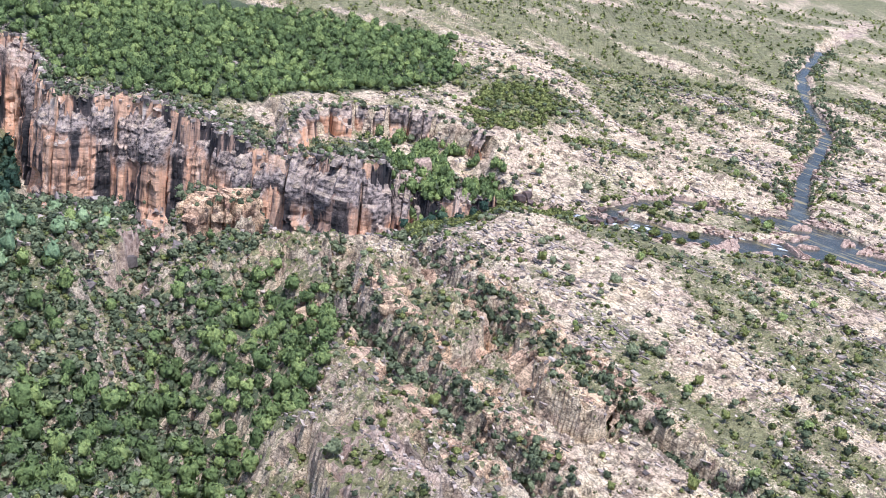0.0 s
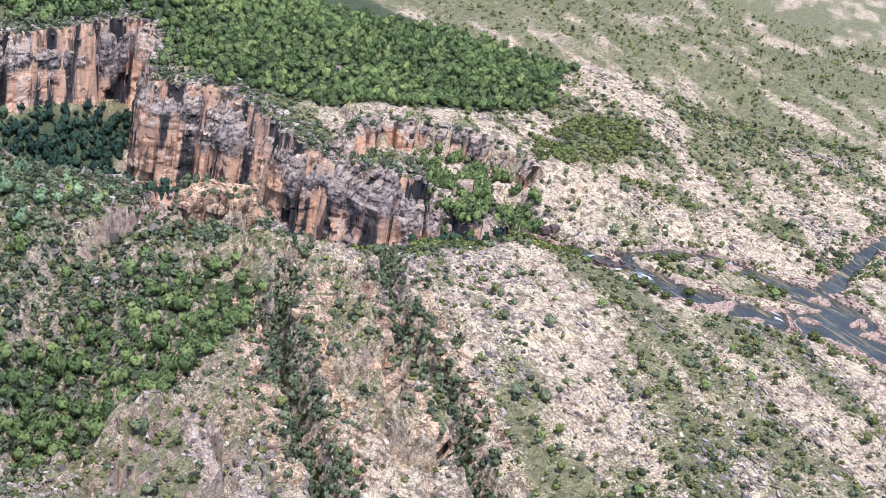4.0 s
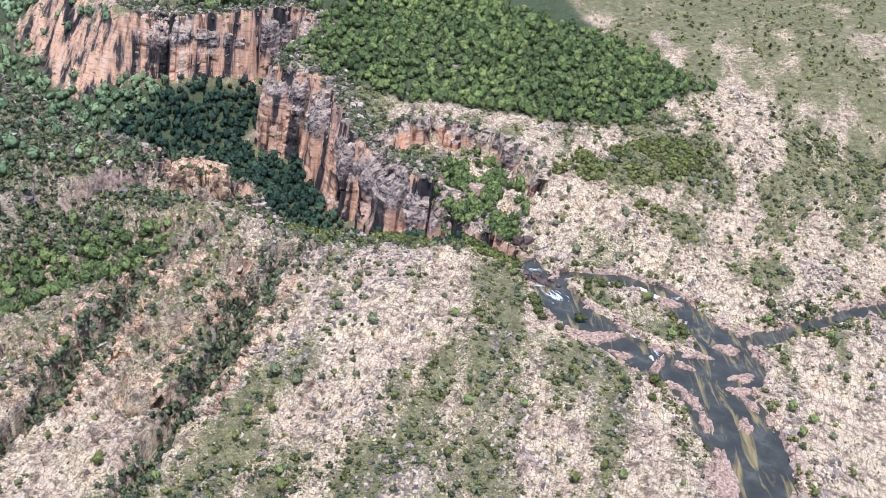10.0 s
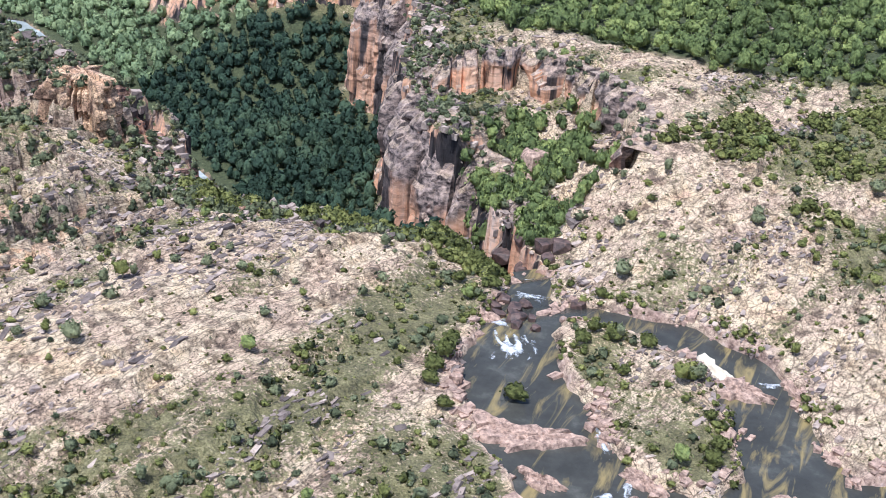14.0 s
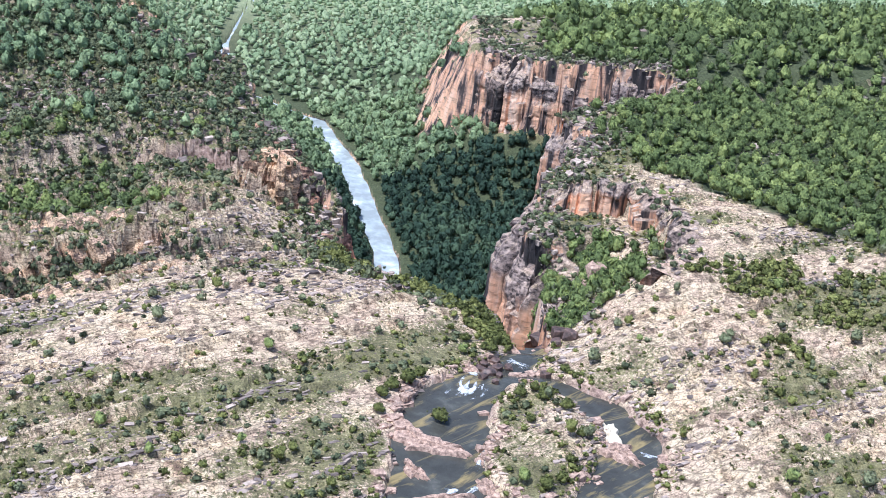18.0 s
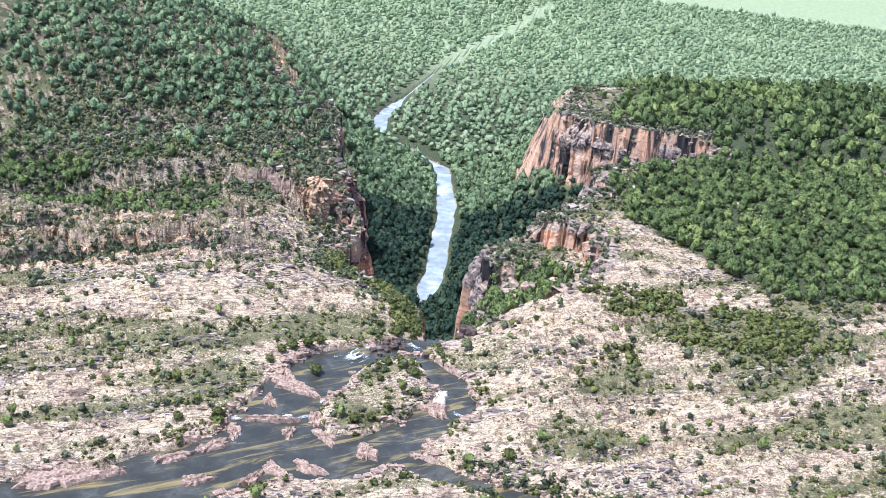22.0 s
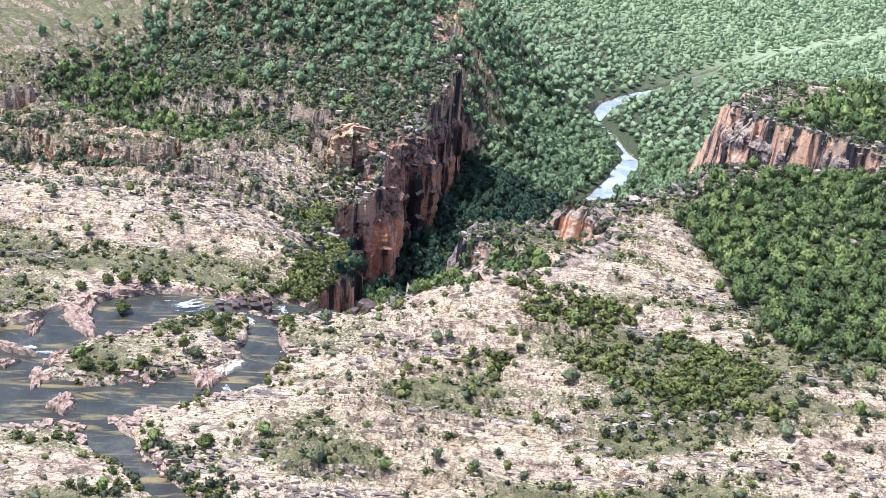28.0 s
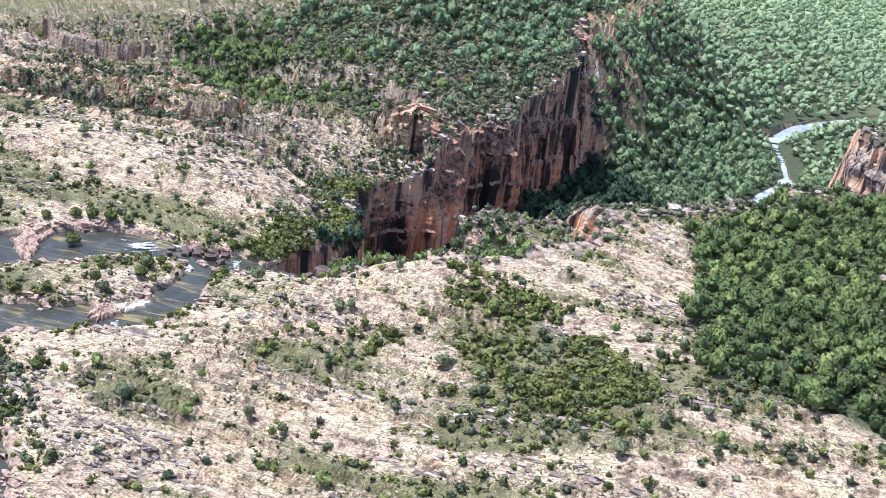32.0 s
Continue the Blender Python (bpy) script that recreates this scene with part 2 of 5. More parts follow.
def plateau(x, y):
    n = 0.9 + 0.105 * np.clip(y - 10, -4, 48) + 0.05 * np.clip(y - 58, 0, 60)
    n = n + 0.3 * step(-30, -75, x) * step(60, 20, y) + 2.8 * step(-81, -90, x)
    n = n - 2.2 * step(-18, 0, x) * step(20, 45, y)
    s = 0.4 + 1.0 * np.exp(-((x + 14) ** 2 / 150 + (y + 17) ** 2 / 160)) - 0.045 * np.clip(-y - 22, 0, 40)
    s = s + 4.2 * step(-64, -88, x) + 9.0 * step(-66, -105, x) * step(-30, -75, y)
    s = s + 1.2 * np.exp(-((x + 36) ** 2 / 60 + (y + 20) ** 2 / 40))
    s = s + 3.2 * np.exp(-((x + 63) ** 2 / 70 + (y + 31) ** 2 / 110))
    side = step(-3, 9, y)
    base = s * (1 - side) + n * side
    west = step(-112, -165, x + 0.12 * np.abs(y))
    base = base * (1 - west) + (-12.5) * west
    far = step(160, 420, np.hypot(x, y))
    return base + far * (-4.0 + 5.0 * fbm(x / 300, y / 300, 3, 77))


def height(x, y):
    c, a = joint(x, y)
    z = plateau(x, y)
    # broad swells, ledges along the joints, broken blocks
    z = z + 1.3 * (fbm(x * 0.06, y * 0.06, 3, 11) - 0.5)
    warp = 2.2 * fbm(x * 0.12, y * 0.12, 3, 12)
    saw = np.mod(c * 0.55 + warp, 1.0)
    smooth_dome = np.exp(-((x + 10) ** 2 / 330 + (y + 10) ** 2 / 260))
    rough = np.clip(step(0.34, 0.6, fbm(x * 0.07 + 3, y * 0.07, 3, 13) - 0.18 * smooth_dome + 0.12 * step(-14, -28, y)), 0, 1)
    z = z + (0.12 + 0.3 * rough) * (np.minimum(saw / 0.82, (1 - saw) / 0.18) - 0.5) * 0.8
    saw = np.mod(c * 0.21 + 0.7 * warp + 0.4 * fbm(a * 0.1, c * 0.1, 2, 17), 1.0)
    z = z + 0.42 * (np.minimum(saw / 0.9, (1 - saw) / 0.1) - 0.5) * step(0.3, 0.55, fbm(x * 0.09, y * 0.09, 2, 19))
    value, edge = cells(c * 0.85, a * 0.45, 14)
    craggy = step(-10, -26, x) * step(-8, -22, y)
    rough = np.clip(rough + 0.35 * craggy, 0, 1)
    z = z + rough * (0.16 + 0.7 * craggy) * (value - 0.5) - rough * (0.2 + 0.6 * craggy) * step(0.12, 0.0, edge)
    value, edge = cells(c * 0.9 + 40, a * 1.1, 15)
    z = z + (0.1 + 0.16 * craggy) * (value - 0.5) + 0.16 * (fbm(c * 0.9, a * 0.5, 3, 16) - 0.5)
    value, edge = cells(c * 1.8 + 20, a * 1.1, 36)
    z = z + craggy * (0.34 * (value - 0.5) - 0.2 * step(0.14, 0.0, edge))
    gd = inside(GORGE, x, y)
    z = z - 3.3 * step(12, 0.5, -gd) * step(-18, -26, x) * step(-48, -43, x) * step(9, 6, y)
    # ledge north of the falls
    ld, lt = along(LEDGE, x, y)
    behind = inside(LEDGE + [(-8, 26), (0, 60), (-60, 60)], x, y) + 1.6 * (cells(x * 0.5, y * 0.5, 18)[0] - 0.5)
    z = z + (step(-0.4, 0.5, behind) * 1.9 * step(14, 3, ld) - step(0.4, -0.5, behind) * 1.3 * step(8, 1, ld)) * step(1.0, 0.8, lt)
    # dips that follow the joints in the south, deep and narrow
    for line, deep, wide in ((SOUTH_DIP, 3.6, 1.0), (MID_DIP, 3.0, 0.8), (WEST_DIP, 3.0, 5.0), (WEST_SLOT, 3.0, 1.2), (BLOCK_GAP, 3.5, 1.6)):
        dd, dt = along(line, x, y)
        dd = dd + 1.5 * (fbm(x * 0.16, y * 0.16, 3, 21) - 0.5) + 0.8 * (cells(x * 0.5, y * 0.5, 22)[0] - 0.5)
        z = z - deep * step(wide + 0.5, wide * 0.45, dd) * step(0.0, 0.08, dt) * step(1.0, 0.8, dt)
    for block in BLOCKS:
        e = inside(block, x, y) + 1.6 * (cells(x * 0.55, y * 0.55, 33)[0] - 0.5) + 1.2 * (fbm(x * 0.3, y * 0.3, 3, 34) - 0.5)
        z = z + 1.3 * step(-0.3, 0.25, e) - 1.3 * step(-2.0, -0.5, e) * step(0.2, -0.3, e)
    rp = inside(RAMP, x, y) + 1.2 * (fbm(x * 0.4, y * 0.4, 3, 25) - 0.5)
    ramp_z = -2.6 + 0.34 * (y - 12) - 0.05 * (x + 26) + 0.9 * (cells(x * 0.6, y * 0.6, 26)[0] - 0.5)
    z = z * (1 - step(-0.6, 0.9, rp)) + np.minimum(z, ramp_z) * step(-0.6, 0.9, rp)
    sf = inside(SOUTH_FOREST, x, y)
    z = z - 2.4 * step(-2, 3, sf)
    # river
    ch = channels(x, y)
    level = bed(x, y)
    bank = level + 0.28 + 0.5 * (fbm(x * 0.5, y * 0.5, 3, 24) - 0.35)
    z = np.where(ch < 9, z * step(0.8, 9, ch) + (bank + 0.10 * np.clip(ch, 0, 9)) * (1 - step(0.8, 9, ch)), z)
    z = z * (1 - step(0.5, -0.25, ch)) + (level - 0.55) * step(0.5, -0.25, ch)
    # gorge
    d = gorge_depth(x, y)
    dp, pt_ = along(CREEK + POOL[1:], x, y)
    foot = -11.8 + 6.5 * step(-78, -90, x) * step(0, 10, y) + 3.0 * (fbm(x * 0.09, y * 0.09, 2, 27) - 0.5)
    foot = np.where(x > -32, -12.5, foot)
    foot = np.where(x < -125, np.minimum(z - 0.5, foot), foot)
    r = np.clip((d - 0.9), 0, 99) / (np.clip(d - 0.9, 0, 99) + np.maximum(dp - 1.6, 0.001))
    floor_z = -15.15 + (foot + 15.15) * (1 - r) ** 1.15 + 0.5 * (fbm(x * 0.25, y * 0.25, 3, 28) - 0.5)
    half = (1.45 + 0.9 * (fbm(x * 0.2, y * 0.2, 3, 29) - 0.5)) * (1 - 0.8 * step(-122, -125, x) * step(-139, -135, x)) * (1 - 0.6 * step(-62, -56, x)) * (1 - 0.95 * step(-158, -172, x))
    floor_z = floor_z - 1.3 * step(half + 0.4, half - 0.5, dp)
    drop = step(0.0, 0.9 + 3.6 * step(-33, -29.5, x) * step(7.6, 6.5, y) + 12 * step(-87, -97, x) * step(-6, -12, y) + 7 * step(-97, -104, x) + 8 * step(-120, -135, x), d)
    ledges = drop + (0.5 * np.floor(4 * drop) / 4 - 0.5 * drop) * step(-95, -85, x)
    wall = z * (1 - ledges) + np.minimum(floor_z, z) * ledges
    out = np.where(d > 0, wall, z)
    smooth = step(150, 240, np.hypot(x + 40, y)) * step(12, 22, dp)
    return out * (1 - smooth) + plateau(x, y) * smooth


# ---- materials ----
def material(name):
    m = bpy.data.materials.new(name)
    m.use_nodes = True
    return m, m.node_tree.nodes, m.node_tree.links, m.node_tree.nodes["Principled BSDF"]


def noise_node(nodes, links, scale, detail=5, rough=0.6, vector=None):
    n = nodes.new("ShaderNodeTexNoise")
    n.inputs["Scale"].default_value, n.inputs["Detail"].default_value, n.inputs["Roughness"].default_value = scale, detail, rough
    if vector:
        links.new(vector, n.inputs["Vector"])
    return n


def ramp_node(nodes, links, source, stops):
    r = nodes.new("ShaderNodeValToRGB")
    els = r.color_ramp.elements
    while len(els) < len(stops):
        els.new(0.5)
    for e, (p, col) in zip(els, stops):
        e.position, e.color = p, (*col, 1)
    links.new(source, r.inputs[0])
    return r


def mix_node(nodes, links, factor, a, b, how="MIX"):
    n = nodes.new("ShaderNodeMix")
    n.data_type, n.blend_type = "RGBA", how
    for value, slot in ((factor, 0), (a, 6), (b, 7)):
        if isinstance(value, (int, float)):
            n.inputs[slot].default_value = value
        elif isinstance(value, tuple):
            n.inputs[slot].default_value = (*value, 1)
        else:
            links.new(value, n.inputs[slot])
    return n.outputs[2]


def math_node(nodes, links, how, a, b=0.5, c=None):
    n = nodes.new("ShaderNodeMath")
    n.operation = how
    for k, v in enumerate((a, b, c)):
        if v is None:
            continue
        if isinstance(v, (int, float)):
            n.inputs[k].default_value = v
        else:
            links.new(v, n.inputs[k])
    return n.outputs[0]


def bump_node(nodes, links, heightmap, strength, distance, bsdf):
    b = nodes.new("ShaderNodeBump")
    b.inputs["Strength"].default_value, b.inputs["Distance"].default_value = strength, distance
    links.new(heightmap, b.inputs["Height"])
    links.new(b.outputs[0], bsdf.inputs["Normal"])


def rock_colours(nodes, links, pos, open_ground=False):
    """Weathered sandstone: pale pink tops with grey lichen, orange broken faces, dark streaks on steep ones."""
    geo = nodes.new("ShaderNodeNewGeometry")
    sep = nodes.new("ShaderNodeSeparateXYZ")
    links.new(geo.outputs["True Normal"], sep.inputs[0])
    n1 = noise_node(nodes, links, 0.35, 6, 0.62, pos)
    n2 = noise_node(nodes, links, 1.9, 7, 0.7, pos)
    n3 = noise_node(nodes, links, 6.5, 6, 0.75, pos)
    top = ramp_node(nodes, links, n1.outputs[0], [(0.3, (0.56, 0.415, 0.30)), (0.43, (0.76, 0.57, 0.405)), (0.53, (0.82, 0.655, 0.45)), (0.62, (0.81, 0.615, 0.39)), (0.72, (0.80, 0.53, 0.385))])
    n8 = noise_node(nodes, links, 0.75, 7, 0.72, pos)
    lichen = ramp_node(nodes, links, n8.outputs[0], [(0.38, (0.17, 0.15, 0.15)), (0.44, (0.52, 0.49, 0.48)), (0.50, (1, 1, 1))])
    flat = mix_node(nodes, links, 0.85, top.outputs[0], lichen.outputs[0], "MULTIPLY")
    spots = ramp_node(nodes, links, n2.outputs[0], [(0.36, (0.22, 0.20, 0.19)), (0.43, (0.8, 0.78, 0.76)), (0.52, (1.0, 1.0, 1.0)), (0.62, (1.1, 1.09, 1.08))])
    flat = mix_node(nodes, links, 0.75, flat, spots.outputs[0], "MULTIPLY")
    fine = ramp_node(nodes, links, n3.outputs[0], [(0.39, (0.12, 0.11, 0.10)), (0.44, (0.8, 0.78, 0.76)), (0.48, (1.0, 1.0, 1.0))])
    flat = mix_node(nodes, links, 0.95, flat, fine.outputs[0], "MULTIPLY")
    crust = nodes.new("ShaderNodeAttribute")
    crust.attribute_name = "lichen"
    grown = math_node(nodes, links, "MULTIPLY", crust.outputs["Fac"], math_node(nodes, links, "MULTIPLY_ADD", n8.outputs[0], -1.6, 1.55))
    flat = mix_node(nodes, links, math_node(nodes, links, "MULTIPLY", grown, 0.42), flat, (0.32, 0.27, 0.245))
    turn = nodes.new("ShaderNodeMapping")
    turn.inputs["Rotation"].default_value = (0, 0, radians(-30))
    links.new(pos, turn.inputs[0])
    draw = nodes.new("ShaderNodeMapping")
    draw.inputs["Scale"].default_value = (1.15, 0.3, 2.5)
    links.new(turn.outputs[0], draw.inputs[0])
    wav = noise_node(nodes, links, 0.8, 3, 0.5, pos)
    bent = mix_node(nodes, links, 0.5, draw.outputs[0], wav.outputs["Color"], "ADD")
    vor = nodes.new("ShaderNodeTexVoronoi")
    vor.feature = "DISTANCE_TO_EDGE"
    vor.inputs["Scale"].default_value = 1.0
    links.new(bent, vor.inputs["Vector"])
    crack = ramp_node(nodes, links, vor.outputs["Distance"], [(0.0, (0.14, 0.12, 0.11)), (0.03, (0.5, 0.47, 0.45)), (0.055, (1, 1, 1))])
    flat = mix_node(nodes, links, math_node(nodes, links, "MULTIPLY", n8.outputs[0], 1.25), flat, crack.outputs[0], "MULTIPLY")
    small = nodes.new("ShaderNodeTexVoronoi")
    small.feature = "DISTANCE_TO_EDGE"
    small.inputs["Scale"].default_value = 2.7
    links.new(bent, small.inputs["Vector"])
    hair = ramp_node(nodes, links, small.outputs["Distance"], [(0.0, (0.12, 0.10, 0.09)), (0.04, (0.55, 0.52, 0.5)), (0.075, (1, 1, 1))])
    flat = mix_node(nodes, links, math_node(nodes, links, "MULTIPLY", n2.outputs[0], 0.85), flat, hair.outputs[0], "MULTIPLY")
    strip = nodes.new("ShaderNodeMapping")
    strip.inputs["Scale"].default_value = (3.6, 0.42, 5.0)
    links.new(turn.outputs[0], strip.inputs[0])
    stria = noise_node(nodes, links, 1.0, 5, 0.65, strip.outputs[0])
    line = ramp_node(nodes, links, stria.outputs[0], [(0.36, (0.16, 0.14, 0.13)), (0.42, (0.75, 0.73, 0.71)), (0.48, (1, 1, 1))])
    flat = mix_node(nodes, links, 0.45, flat, line.outputs[0], "MULTIPLY")
    # steep faces: streaks run down, so the pattern is squeezed across and drawn out along z
    m = nodes.new("ShaderNodeMapping")
    m.inputs["Scale"].default_value = (1, 1, 0.11)
    links.new(pos, m.inputs[0])
    s1 = noise_node(nodes, links, 0.34, 5, 0.6, m.outputs[0])
    s2 = noise_node(nodes, links, 0.9, 4, 0.6, m.outputs[0])
    face = ramp_node(nodes, links, s1.outputs[0], [(0.40, (0.03, 0.026, 0.028)), (0.455, (0.10, 0.075, 0.07)), (0.48, (0.50, 0.32, 0.235)), (0.53, (0.82, 0.475, 0.295)), (0.62, (0.86, 0.575, 0.405)), (0.72, (0.76, 0.64, 0.56))])
    n6 = noise_node(nodes, links, 0.14, 4, 0.6, pos)
    wm = nodes.new("ShaderNodeMapping")
    wm.inputs["Scale"].default_value = (0.9, 0.9, 1.3)
    links.new(pos, wm.inputs[0])
    n9 = noise_node(nodes, links, 1.7, 6, 0.68, wm.outputs[0])
    worn = ramp_node(nodes, links, n9.outputs[0], [(0.38, (0.04, 0.032, 0.032)), (0.46, (0.18, 0.145, 0.135)), (0.54, (0.38, 0.305, 0.27)), (0.66, (0.62, 0.50, 0.43))])
    rise = nodes.new("ShaderNodeAttribute")
    rise.attribute_name = "rise"
    high = math_node(nodes, links, "MULTIPLY", math_node(nodes, links, "POWER", rise.outputs["Fac"], 2.2), 0.36)
    aged = nodes.new("ShaderNodeAttribute")
    aged.attribute_name = "weathered"
    high = math_node(nodes, links, "MULTIPLY_ADD", aged.outputs["Fac"], 0.5, high)
    old = ramp_node(nodes, links, math_node(nodes, links, "ADD", math_node(nodes, links, "MULTIPLY_ADD", n6.outputs[0], 0.55, 0.2), high), [(0.58, (0, 0, 0)), (0.66, (1, 1, 1))])
    bed_map = nodes.new("ShaderNodeMapping")
    bed_map.inputs["Scale"].default_value = (0.5, 0.5, 2.6)
    links.new(pos, bed_map.inputs[0])
    beds = noise_node(nodes, links, 1.3, 5, 0.6, bed_map.outputs[0])
    bed_line = ramp_node(nodes, links, beds.outputs[0], [(0.40, (0.35, 0.32, 0.31)), (0.47, (1, 1, 1)), (0.7, (1.06, 1.03, 1.0))])
    face_mix = mix_node(nodes, links, old.outputs[0], face.outputs[0], worn.outputs[0])
    dark = ramp_node(nodes, links, s2.outputs[0], [(0.36, (0.08, 0.065, 0.065)), (0.41, (0.75, 0.72, 0.7)), (0.5, (1, 1, 1))])
    face = mix_node(nodes, links, math_node(nodes, links, "MULTIPLY_ADD", aged.outputs["Fac"], -0.6, 0.72), face_mix, dark.outputs[0], "MULTIPLY")
    face = mix_node(nodes, links, 0.4, face, bed_line.outputs[0], "MULTIPLY")
    if not open_ground:
        flat = mix_node(nodes, links, 0.6, flat, worn.outputs[0])
    else:
        face = mix_node(nodes, links, aged.outputs["Fac"], face, flat)
    steep = nodes.new("ShaderNodeMapRange")
    steep.inputs[1].default_value, steep.inputs[2].default_value = 0.62, 0.38
    steep.inputs[3].default_value, steep.inputs[4].default_value = 0.0, 1.0
    links.new(sep.outputs[2], steep.inputs[0])
    return mix_node(nodes, links, steep.outputs[0], flat, face), n2, n3, steep.outputs[0]


def make_rock(name="sandstone", warm=(1, 1, 1), open_ground=False):
    m, nodes, links, bsdf = material(name)
    tc = nodes.new("ShaderNodeNewGeometry")
    col, n2, n3, _ = rock_colours(nodes, links, tc.outputs["Position"], open_ground)
    info = nodes.new("ShaderNodeObjectInfo")
    tone = ramp_node(nodes, links, info.outputs["Random"], [(0, (0.86, 0.83, 0.83)), (0.5, (1.0, 0.97, 0.95)), (1, (1.08, 1.0, 0.94))])
    col = mix_node(nodes, links, 1.0, col, tone.outputs[0], "MULTIPLY")
    col = mix_node(nodes, links, 1.0, col, warm, "MULTIPLY")
    links.new(col, bsdf.inputs["Base Color"])
    bsdf.inputs["Roughness"].default_value = 0.9
    both = math_node(nodes, links, "MULTIPLY_ADD", n3.outputs[0], 0.5, n2.outputs[0])
    bump_node(nodes, links, both, 1.0, 0.18, bsdf)
    return m


def make_ground():
    m, nodes, links, bsdf = material("sandstone_ground")
    tc = nodes.new("ShaderNodeNewGeometry")
    pos = tc.outputs["Position"]
    rock, n2, n3, steep = rock_colours(nodes, links, pos, True)
    veg = nodes.new("ShaderNodeAttribute")
    veg.attribute_name = "plants"
    soil = nodes.new("ShaderNodeAttribute")
    soil.attribute_name = "forest_floor"
    warm = nodes.new("ShaderNodeAttribute")
    warm.attribute_name = "water_worn"
    n4 = noise_node(nodes, links, 3.2, 8, 0.75, pos)
    n5 = noise_node(nodes, links, 0.9, 5, 0.6, pos)
    green = ramp_node(nodes, links, mix_node(nodes, links, 0.6, n5.outputs[0], n3.outputs[0]), [(0.38, (0.045, 0.045, 0.02)), (0.46, (0.11, 0.105, 0.042)), (0.54, (0.20, 0.185, 0.078)), (0.62, (0.38, 0.34, 0.17))])
    mask = math_node(nodes, links, "ADD", n4.outputs[0], math_node(nodes, links, "MULTIPLY_ADD", veg.outputs["Fac"], 0.52, -0.775))
    mask = math_node(nodes, links, "MULTIPLY", mask, 14.0)
    clamp = nodes.new("ShaderNodeClamp")
    links.new(mask, clamp.inputs[0])
    flatness = math_node(nodes, links, "SUBTRACT", 1.0, steep)
    cover = math_node(nodes, links, "MULTIPLY", clamp.outputs[0], flatness)
    red = ramp_node(nodes, links, n2.outputs[0], [(0.36, (0.16, 0.10, 0.08)), (0.46, (0.38, 0.245, 0.195)), (0.56, (0.55, 0.38, 0.31)), (0.66, (0.68, 0.52, 0.43))])
    col = mix_node(nodes, links, warm.outputs["Fac"], rock, red.outputs[0])
    col = mix_node(nodes, links, math_node(nodes, links, "MULTIPLY", cover, 0.92), col, green.outputs[0])
    # far plain's grass, paled in its colour to stand for distance haze
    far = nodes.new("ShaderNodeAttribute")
    far.attribute_name = "hazed_plain"
    hazed_grass = ramp_node(nodes, links, mix_node(nodes, links, 0.5, n5.outputs[0], n4.outputs[0]), [(0.35, (0.24, 0.30, 0.15)), (0.55, (0.38, 0.43, 0.24)), (0.7, (0.52, 0.53, 0.35))])
    col = mix_node(nodes, links, far.outputs["Fac"], col, hazed_grass.outputs[0])
    # leaf litter, its colour darkened to carry the shade between crowns
    shaded_litter = ramp_node(nodes, links, n4.outputs[0], [(0.35, (0.03, 0.04, 0.018)), (0.55, (0.075, 0.09, 0.038)), (0.7, (0.16, 0.165, 0.085))])
    col = mix_node(nodes, links, math_node(nodes, links, "MULTIPLY", math_node(nodes, links, "MULTIPLY", soil.outputs["Fac"], flatness), math_node(nodes, links, "SUBTRACT", 1.0, far.outputs["Fac"])), col, shaded_litter.outputs[0])
    links.new(col, bsdf.inputs["Base Color"])
    bsdf.inputs["Roughness"].default_value = 0.92
    both = math_node(nodes, links, "MULTIPLY_ADD", n3.outputs[0], 0.4, n2.outputs[0])
    bump_node(nodes, links, both, 1.0, 0.24, bsdf)
    return m


def make_leaf(name, dark, mid, light):
    m, nodes, links, bsdf = material(name)
    geo = nodes.new("ShaderNodeNewGeometry")
    tint = nodes.new("ShaderNodeAttribute")
    tint.attribute_name = "tint"
    clumps = noise_node(nodes, links, 4.2, 5, 0.72, geo.outputs["Position"])
    mixed = math_node(nodes, links, "MULTIPLY_ADD", clumps.outputs[0], 1.5, math_node(nodes, links, "MULTIPLY_ADD", tint.outputs["Fac"], 0.62, -0.58))
    r = ramp_node(nodes, links, mixed, [(0.05, dark), (0.5, mid), (0.95, light)])
    links.new(r.outputs[0], bsdf.inputs["Base Color"])
    bsdf.inputs["Roughness"].default_value = 0.6
    bsdf.inputs["Specular IOR Level"].default_value = 0.2
    bump_node(nodes, links, clumps.outputs[0], 0.9, 0.28, bsdf)
    thin = nodes.new("ShaderNodeBsdfTranslucent")
    links.new(r.outputs[0], thin.inputs[0])
    both = nodes.new("ShaderNodeMixShader")
    both.inputs[0].default_value = 0.16
    links.new(bsdf.outputs[0], both.inputs[1])
    links.new(thin.outputs[0], both.inputs[2])
    links.new(both.outputs[0], nodes["Material Output"].inputs[0])
    return m


